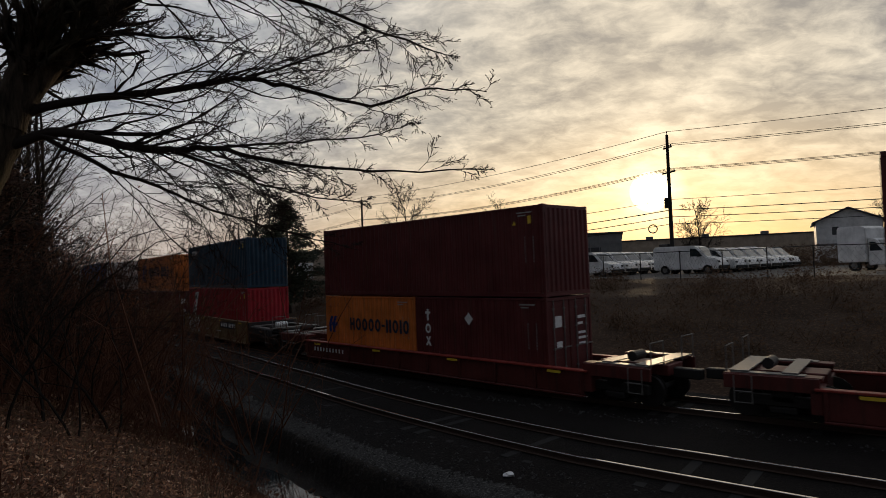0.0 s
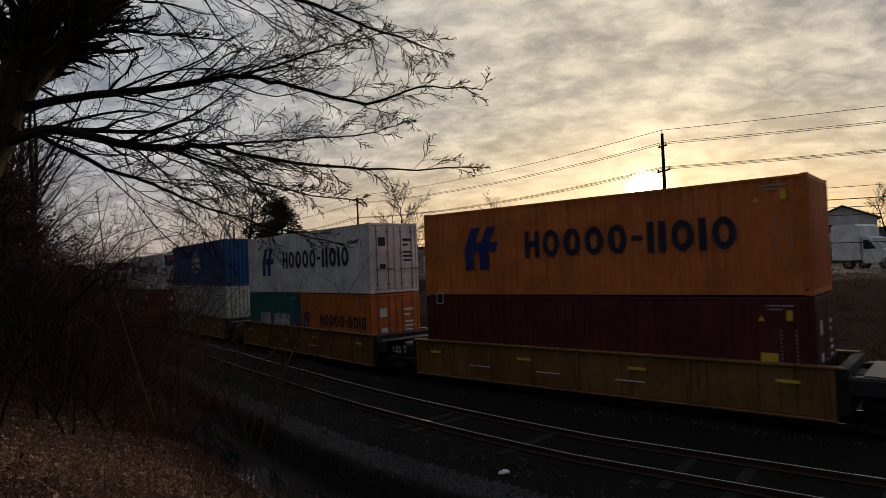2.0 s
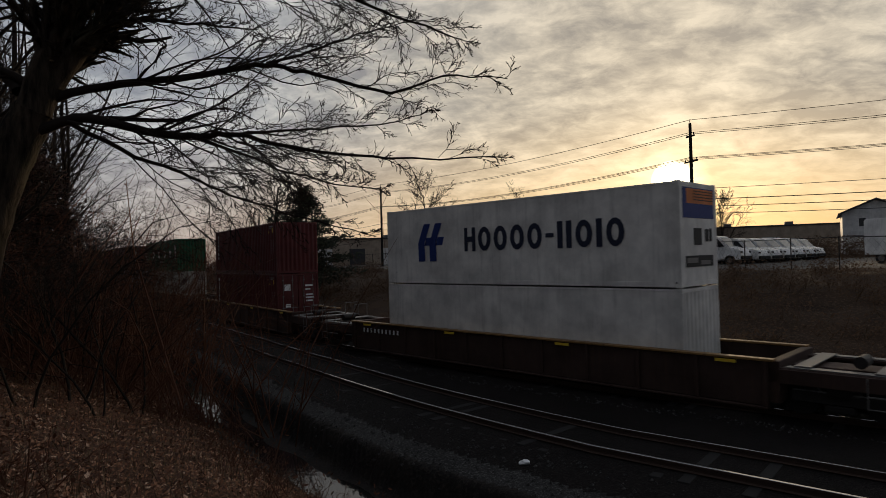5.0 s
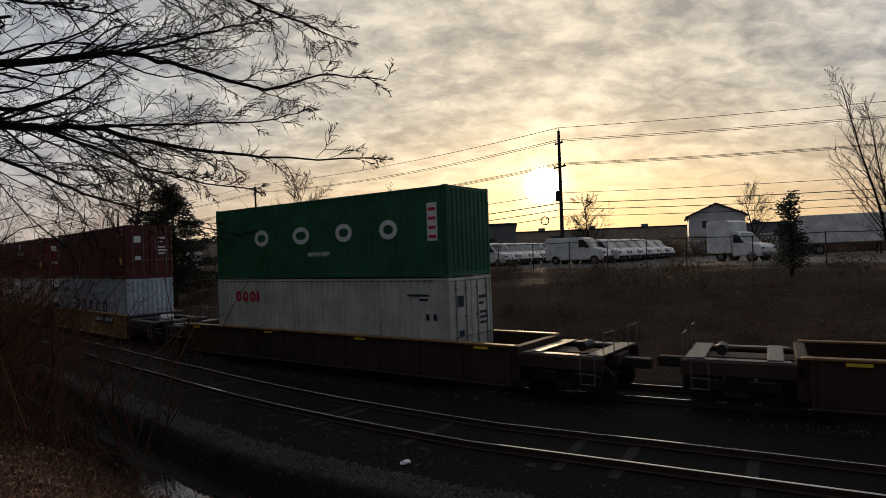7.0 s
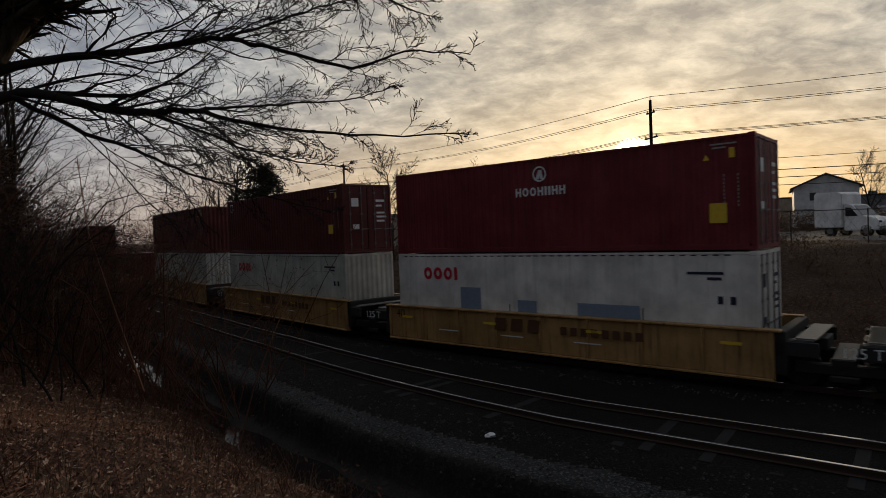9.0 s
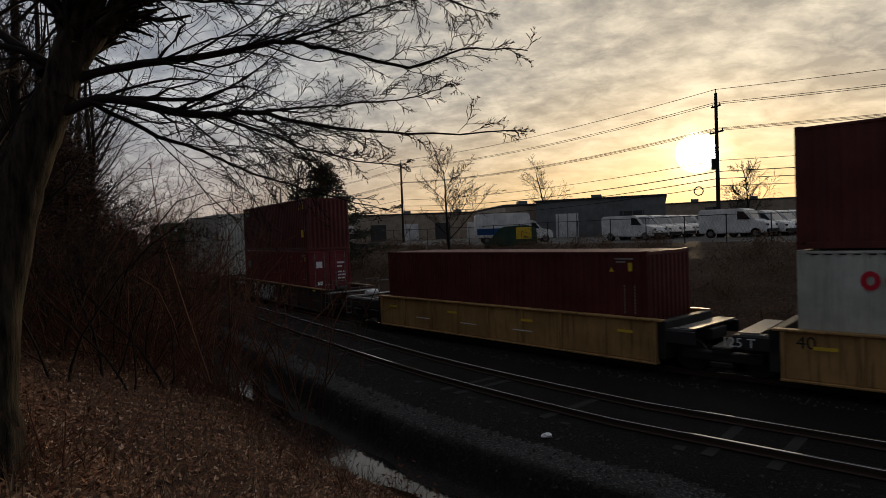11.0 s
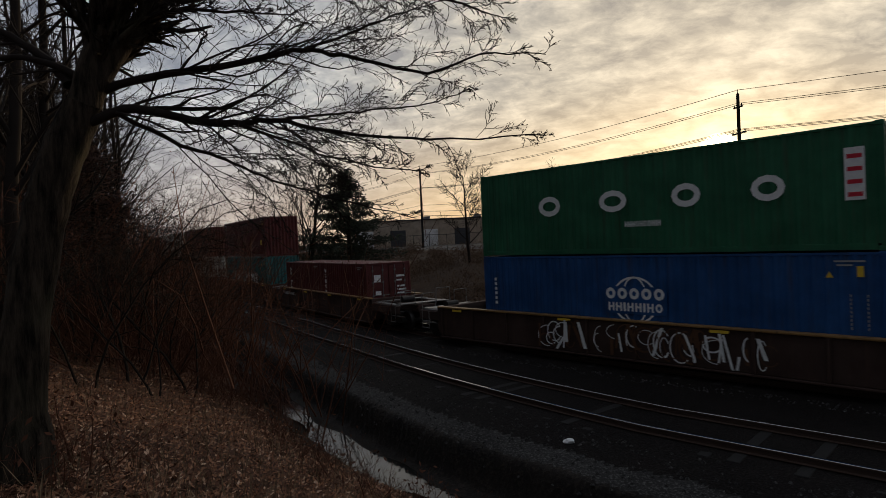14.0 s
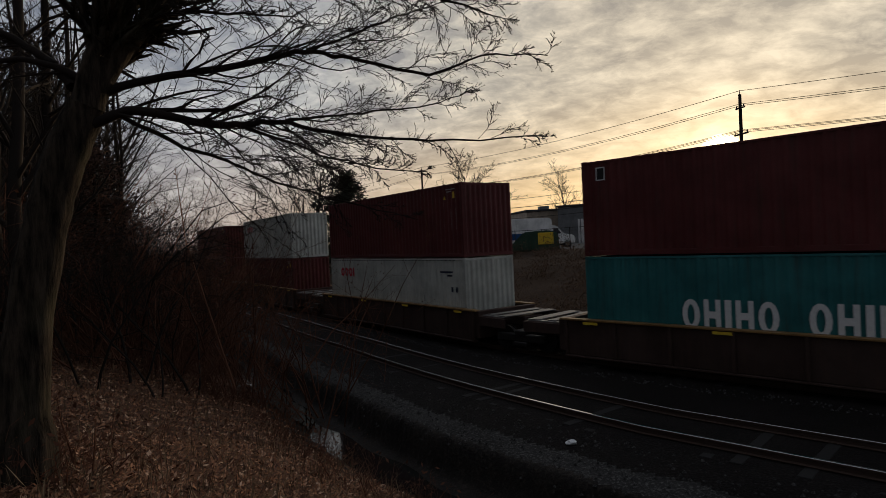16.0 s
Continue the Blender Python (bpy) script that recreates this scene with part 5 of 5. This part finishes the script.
def warehouse(label, x0, y0, x1, y1, deep, high, mat, ribs=True, openings=0):
    """A long flat-roofed shed: its front from one corner to the other, set back by deep."""
    ob = thing("warehouse", label, "building")
    a = math.atan2(y1 - y0, x1 - x0)
    long = math.hypot(x1 - x0, y1 - y0)
    part("wall", boxes((0, long, 0, deep, -0.3, high), bevel=0.03), mat, ob)
    part("roof", boxes((-0.2, long + 0.2, -0.2, deep + 0.2, high, high + 0.25), bevel=0.03), ROOF, ob)
    if ribs:
        first = None
        n = int(long / 1.2)
        for i in range(n):
            if first is None:
                first = part("cladding_rib", boxes((-0.06, 0.06, -0.07, 0.0, 0.0, high - 0.02), bevel=0.015), mat, ob)
                r = first
            else:
                r = new("cladding_rib", first.data)
                r.parent = ob
            r.location = (0.6 + i * 1.2, 0, 0)
    for i in range(openings):
        x = long * (i + 0.5) / openings
        part("door", boxes((x - 1.5, x + 1.5, -0.06, 0.02, 0.0, 3.2), bevel=0.02), ROOF if i % 2 else WALL_WHITE, ob)
    for i in range(max(1, int(long / 9))):
        x = long * (i + 0.4) / max(1, int(long / 9))
        part("roof_unit", boxes((x, x + 1.4, deep * 0.3, deep * 0.3 + 1.4, high + 0.25, high + 1.0), bevel=0.05), WALL_GREY, ob)
    ob.matrix_basis = pose(x0, y0, YARD, 0, 0, math.degrees(a))
    return ob


warehouse("grey ribbed metal warehouse behind parked vans", 7.0, 84.0, 23.0, 79.5, 24, 4.9, WALL_GREY, True, 2)
warehouse("dark brown flat-roofed warehouse with rooftop units", 3.0, 88.0, 12.0, 90.0, 20, 4.7, WALL_BEIGE, False, 0)
warehouse("long beige flat-roofed warehouse across the yard", -30.0, 116.0, 1.0, 121.0, 20, 5.0, WALL_BEIGE, False, 5)
warehouse("long low beige building beyond the parked vans", 26.0, 128.0, 76.0, 108.5, 18, 5.2, WALL_BEIGE, False, 4)
warehouse("low grey building at the far edge of the yard", 74.0, 108.0, 108.0, 84.0, 18, 5.0, WALL_GREY, False, 3)


def make_house():
    ob = thing("house", "white gabled house with dark roof and small window", "house")
    w_, deep, eave, peak = 7.3, 12.0, 6.2, 7.8
    v = [(-w_ / 2, 0, -0.3), (w_ / 2, 0, -0.3), (w_ / 2, 0, eave), (0, 0, peak), (-w_ / 2, 0, eave)]
    v += [(x, deep, z) for x, _, z in v]
    f = [(0, 1, 2, 3, 4), (9, 8, 7, 6, 5), (1, 6, 7, 2), (5, 0, 4, 9), (0, 5, 6, 1), (2, 7, 8, 3), (3, 8, 9, 4)]
    shape("wall", v, f, WALL_WHITE, ob)
    for sx in (-1, 1):
        a = Vector((sx * (w_ / 2 + 0.45), 0, eave - 0.2))
        b = Vector((0, 0, peak + 0.02))
        up_ = Vector((0, 0, 0.22))
        v = [(p.x, y, p.z) for y in (-0.4, deep + 0.4) for p in (a, b, b + up_, a + up_)]
        shape("roof_slope", v, [(0, 1, 2, 3), (7, 6, 5, 4), (0, 4, 5, 1), (1, 5, 6, 2), (2, 6, 7, 3), (3, 7, 4, 0)], ROOF, ob)
    win = part("window", boxes((-1.95, -1.05, -0.06, 0.02, 4.4, 5.6), bevel=0.02), WALL_WHITE, ob)
    part("pane", boxes((-1.87, -1.13, -0.075, -0.04, 4.48, 5.52)), GLASS, win)
    part("band", boxes((-w_ / 2 - 0.02, w_ / 2 + 0.02, -0.05, 0.01, 3.2, 3.35)), WALL_GREY, ob)
    ob.matrix_basis = pose(52.4, 79.2, YARD - 0.8, 0, 0, -30)
    return ob


make_house()


def extruded(name, outline, y0, y1, mat, parent, bevel=0.05, label=""):
    """An outline in x and z, extruded across y, with soft edges."""
    bm = bmesh.new()
    face = bm.faces.new([bm.verts.new((x, y0, z)) for x, z in outline])
    new_v = bmesh.ops.extrude_face_region(bm, geom=[face])["geom"]
    bmesh.ops.translate(bm, vec=(0, y1 - y0, 0), verts=[g for g in new_v if isinstance(g, bmesh.types.BMVert)])
    bmesh.ops.recalc_face_normals(bm, faces=bm.faces)
    bmesh.ops.bevel(bm, geom=bm.edges[:], offset=bevel, segments=2, affect="EDGES")
    return part(name, bm, mat, parent, label)


def wheel(parent, x, y, r):
    bm = bmesh.new()
    rod(bm, (x, y - 0.11, r), (x, y + 0.11, r), r, 20)
    w_ = part("wheel", bm, TYRE, parent)
    bm = bmesh.new()
    rod(bm, (x, y - 0.12, r), (x, y + 0.12, r), r * 0.55, 14)
    part("rim", bm, DECK, w_)


def make_van(label):
    """A white panel van, nose at +x."""
    ob = thing("van", label, "van", "vans parked in the yard")
    extruded("body", [(-2.6, 0.35), (2.55, 0.35), (2.62, 0.75), (2.5, 1.08), (1.65, 1.28), (0.95, 2.02), (0.6, 2.12), (-2.5, 2.14), (-2.62, 1.9)], -0.97, 0.97, VAN_WHITE, ob, 0.07)
    for sy in (-1, 1):
        shape("side_window", [(0.45, sy * 0.975, 1.32), (1.42, sy * 0.975, 1.32), (0.92, sy * 0.975, 1.88), (0.45, sy * 0.975, 1.92)], [(0, 1, 2, 3)], GLASS, ob)
    v = [(1.66, -0.82, 1.31), (1.66, 0.82, 1.31), (1.02, 0.74, 1.99), (1.02, -0.74, 1.99)]
    shape("windscreen", v, [(0, 1, 2, 3)], GLASS, ob)
    part("bumper", boxes((2.52, 2.70, -0.92, 0.92, 0.38, 0.62), bevel=0.05), TYRE, ob)
    for sy in (-1, 1):
        part("headlight", boxes((2.46, 2.60, sy * 0.60, sy * 0.90, 0.80, 0.98), bevel=0.03), GLASS, ob)
        part("mirror", boxes((1.05, 1.2, *sorted((sy * 0.98, sy * 1.18)), 1.3, 1.55), bevel=0.03), TYRE, ob)
        for x in (-1.65, 1.75):
            wheel(ob, x, sy * 0.86, 0.35)
    return ob


def make_box_truck(label, long=3.6, high=2.7):
    """A cutaway box truck: a tall white box behind a small cab, nose at +x."""
    ob = thing("box_truck", label, "truck", "trucks parked in the yard")
    extruded("box_body", [(-long, 0.62), (0.0, 0.62), (0.0, high + 0.15), (-0.3, high + 0.32), (-long + 0.1, high + 0.32), (-long, high + 0.2)], -1.1, 1.1, VAN_WHITE, ob, 0.05)
    extruded("cab", [(0.02, 0.4), (2.2, 0.4), (2.25, 0.95), (2.0, 1.2), (1.15, 1.35), (0.5, 2.1), (0.02, 2.2)], -0.95, 0.95, VAN_WHITE, ob, 0.06)
    v = [(1.17, -0.8, 1.40), (1.17, 0.8, 1.40), (0.56, 0.72, 2.06), (0.56, -0.72, 2.06)]
    shape("windscreen", v, [(0, 1, 2, 3)], GLASS, ob)
    for sy in (-1, 1):
        shape("side_window", [(0.15, sy * 0.955, 1.35), (0.95, sy * 0.955, 1.35), (0.5, sy * 0.955, 1.92), (0.15, sy * 0.955, 1.95)], [(0, 1, 2, 3)], GLASS, ob)
        part("headlight", boxes((2.12, 2.24, sy * 0.58, sy * 0.88, 0.85, 1.02), bevel=0.03), GLASS, ob)
        for x in (-long + 1.0, 1.45):
            wheel(ob, x, sy * 0.84, 0.38)
    part("bumper", boxes((2.2, 2.36, -0.9, 0.9, 0.42, 0.66), bevel=0.04), DECK, ob)
    return ob


def park(ob, x, y, turn):
    ob.matrix_basis = pose(x, y, z_at(x, y) - 0.03, 0, 0, turn)


van = make_van("white panel van parked in a row beside others")
park(van, 12.6, 53.0, -48)
for i in range(1, 5):
    park(copy_thing(van, Matrix()), 12.6 + 1.9 * i, 53.0 + 2.3 * i, -48)
for i in range(6):
    park(copy_thing(van, Matrix()), 22.4 + 1.9 * i, 51.8 + 1.75 * i, -50)
tall = copy_thing(van, Matrix())
park(tall, 20.3, 50.8, -46)
tall.scale = (1.05, 1.05, 1.1)
park(make_box_truck("tall white box truck parked beside the fence", 1.9), 28.6, 40.6, -66)
truck = make_box_truck("white and blue box truck parked by the warehouse", 5.2, 2.6)
park(truck, 4.2, 60.0, 6)
part("blue_stripe", boxes((-5.1, -0.2, -1.125, -1.10, 0.9, 1.5)), PAINT["blue"], truck)


def make_trailer(x, y, turn, label):
    ob = thing("trailer", label, "trailer", "trailers in the yard")
    part("body", boxes((-4.0, 4.0, -1.25, 1.25, 1.1, 3.7), bevel=0.06), VAN_WHITE, ob)
    part("landing_leg", boxes((2.2, 2.35, -0.9, -0.75, 0.0, 1.1), bevel=0.01), STEEL, ob)
    part("landing_leg", boxes((2.2, 2.35, 0.75, 0.9, 0.0, 1.1), bevel=0.01), STEEL, ob)
    for sy in (-1, 1):
        for wx in (-2.4, -3.5):
            wheel(ob, wx, sy * 1.05, 0.48)
    park(ob, x, y, turn)


make_trailer(46.0, 49.5, -35, "white cargo trailer standing at the edge of the yard")


def make_heap():
    ob = thing("covered_machine", "low machine under a dark green tarpaulin with a yellow panel", "machine")
    extruded("tarpaulin", [(-2.6, 0.0), (2.1, 0.0), (2.0, 1.5), (1.2, 1.75), (-0.9, 1.65)], -1.0, 1.0, TARP, ob, 0.12)
    part("panel", boxes((0.3, 1.6, -1.05, -0.99, 0.55, 1.55), bevel=0.02), MARK["yellow"], ob, "faded yellow panel")
    park(ob, 2.4, 53.5, -4)


make_heap()


def make_fence():
    ob = thing("chain_fence", "chain-link fence with steel posts along the top of the slope", "fence")
    stops = np.arange(-40, 62, 3.6)
    post = None
    tops = []
    for s in stops:
        x, y, _ = on_line(s, -22.0)
        z = z_at(x, y)
        tops.append(Vector((x, y, z + 1.8)))
        if post is None:
            bm = bmesh.new()
            rod(bm, (0, 0, -0.3), (0, 0, 1.85), 0.035, 8)
            post = part("post", bm, STEEL, ob)
            p = post
        else:
            p = new("post", post.data)
            p.parent = ob
        p.location = (x, y, z)
    rail = Wood(1)
    rail.tube(tops, [0.025] * len(tops), 5)
    part_of(rail, "top_rail", STEEL, ob)
    mesh = Wood(2)
    for i in range(len(tops) - 1):
        a, b = tops[i], tops[i + 1]
        for k in range(12):
            u0, u1 = k / 12, (k + 4) / 12
            lo, hi = Vector((0, 0, -1.75)), Vector((0, 0, 0))
            if u1 <= 1:
                mesh.tube([a.lerp(b, u0) + lo, a.lerp(b, u1) + hi], [0.004, 0.004], 3)
                mesh.tube([a.lerp(b, u0) + hi, a.lerp(b, u1) + lo], [0.004, 0.004], 3)
    tagged(part_of(mesh, "wire_mesh", STEEL, ob), kind="stuff")


make_fence()

POLES = [Vector((60.0, 33.0, 0)), Vector((19.5, 52.5, 0)), Vector((-12.3, 91.2, 0)), Vector((-44.0, 130.0, 0))]


def make_pole(p, turn, label, gear):
    ob = thing("utility_pole", label, "utility pole", "utility poles")
    bm = bmesh.new()
    rod(bm, (0, 0, -0.5), (0, 0, 12.0), 0.19, 14, 0.12)
    part("pole", bm, WOOD_POLE, ob)
    for k, (z, half) in enumerate(((10.9, 0.55), (8.75, 0.85))):
        part("crossarm", boxes((-0.07, 0.07, -half, half, z - 0.06, z + 0.06), bevel=0.012), WOOD_POLE, ob)
        for y in (-half + 0.1, 0.1, half - 0.1):
            bm = bmesh.new()
            rod(bm, (0, y, z + 0.06), (0, y, z + 0.24), 0.05, 8, 0.03)
            part("insulator", bm, STEEL, ob)
    bm = bmesh.new()
    rod(bm, (0, 0, 12.0), (0, 0, 12.35), 0.03, 6)
    part("top_pin", bm, STEEL, ob)
    if gear:
        bm = bmesh.new()
        rod(bm, (0.0, -0.42, 5.7), (0.0, -0.42, 6.6), 0.22, 14)
        part("transformer", bm, STEEL, ob, "grey round transformer")
        bm = bmesh.new()
        rod(bm, (0.0, 0, 2.4), (0.0, -1.0, 2.55), 0.03, 6)
        lamp = part("lamp_arm", bm, STEEL, ob)
        part("lamp_head", boxes((-0.25, 0.25, -1.5, -0.3, 2.35, 2.6), bevel=0.04), STEEL, lamp)
    ob.matrix_basis = pose(p.x, p.y, YARD, 0, 0, turn + 42)


def make_wires():
    a = math.degrees(math.atan2(POLES[1].y - POLES[0].y, POLES[1].x - POLES[0].x))
    for i, p in enumerate(POLES):
        make_pole(p, a, "weathered timber utility pole with crossarms" + (" and transformer" if i == 1 else ""), i == 1)
    side = Vector((-math.sin(radians(a)), math.cos(radians(a)), 0))
    for z, offsets, sag, r in ((12.3, (0.0,), 0.7, 0.024), (11.15, (-0.4, 0.4), 0.8, 0.024), (9.0, (-0.7, 0.1, 0.7), 0.9, 0.024), (6.4, (0.12,), 0.7, 0.026), (5.5, (-0.12, 0.12), 0.8, 0.03), (4.9, (0.12,), 0.9, 0.036), (4.3, (-0.12,), 0.9, 0.03)):
        for o in offsets:
            ob = thing("overhead_wire", "black overhead cable strung between the utility poles", "cable", "overhead cables")
            for i in range(3):
                p = POLES[i] + side * o + Vector((0, 0, YARD + z))
                q = POLES[i + 1] + side * o + Vector((0, 0, YARD + z))
                wood = Wood(1)
                pts = [p.lerp(q, k / 14) - Vector((0, 0, 4 * sag * (0.4 if i == 0 else 1.0) * (k / 14) * (1 - k / 14))) for k in range(15)]
                wood.tube(pts, [r] * 15, 4)
                part_of(wood, "span", TYRE, ob)
    hoop = Wood(3)
    turns = [Vector((0.36 * math.cos(k * 0.2244), 0.02 * math.sin(k * 0.9), 0.36 * math.sin(k * 0.2244))) for k in range(57)]
    hoop.tube(turns, [0.05] * 57, 6)
    coil = shape("cable_coil", hoop.v, hoop.f, TYRE, smooth=True)
    tagged(coil, "round coil of black spare cable hung from the wires", "cable coil")
    q = POLES[1].lerp(POLES[2], 0.035)
    coil.matrix_basis = pose(q.x, q.y, YARD + 4.0, 0, 0, -20)


make_wires()


def make_scrap():
    bm = bmesh.new()
    bmesh.ops.create_icosphere(bm, subdivisions=2, radius=0.10)
    rng = random.Random(8)
    for v in bm.verts:
        v.co = Vector((v.co.x * 1.2, v.co.y, v.co.z * 0.55)) * rng.uniform(0.65, 1.2)
    ob = part("litter", bm, MARK["white"])
    tagged(ob, "crumpled piece of white litter on the gravel", "litter")
    ob.matrix_basis = pose(1.10, 12.40, z_at(1.10, 12.40) + 0.03, 0, 0, 20)


make_scrap()


def make_stones():
    """Loose stones along the near track's shoulder."""
    rng = random.Random(14)
    verts, faces = [], []
    for i in range(2600):
        s, d = rng.uniform(-16, 26), rng.uniform(6.9, 8.9) if i % 3 else rng.uniform(1.6, 2.2)
        d -= float(ditch_shift(s, 8.0) - 8.0) if d > 5 else 0.0
        x, y, _ = on_line(s, d)
        dd = float(ditch_shift(s, d))
        z = float(np.interp(dd, PROFILE_D, PROFILE_Z))
        r = rng.uniform(0.02, 0.055)
        a = rng.uniform(0, 6.28)
        o = len(verts)
        c, t = math.cos(a), math.sin(a)
        for px, py, pz in ((1, 0.2, 0.1), (-0.3, 0.9, 0.0), (-0.9, -0.4, 0.1), (0.4, -0.9, 0.0), (0.1, 0.0, 0.9)):
            verts.append((x + (px * c - py * t) * r, y + (px * t + py * c) * r, z + pz * r))
        faces += [(o, o + 1, o + 4), (o + 1, o + 2, o + 4), (o + 2, o + 3, o + 4), (o + 3, o, o + 4)]
    ob = shape("loose_stones", verts, faces, CINDER)
    tagged(ob, "loose grey stones along the track shoulder", "stones", kind="stuff")


make_stones()


motions()
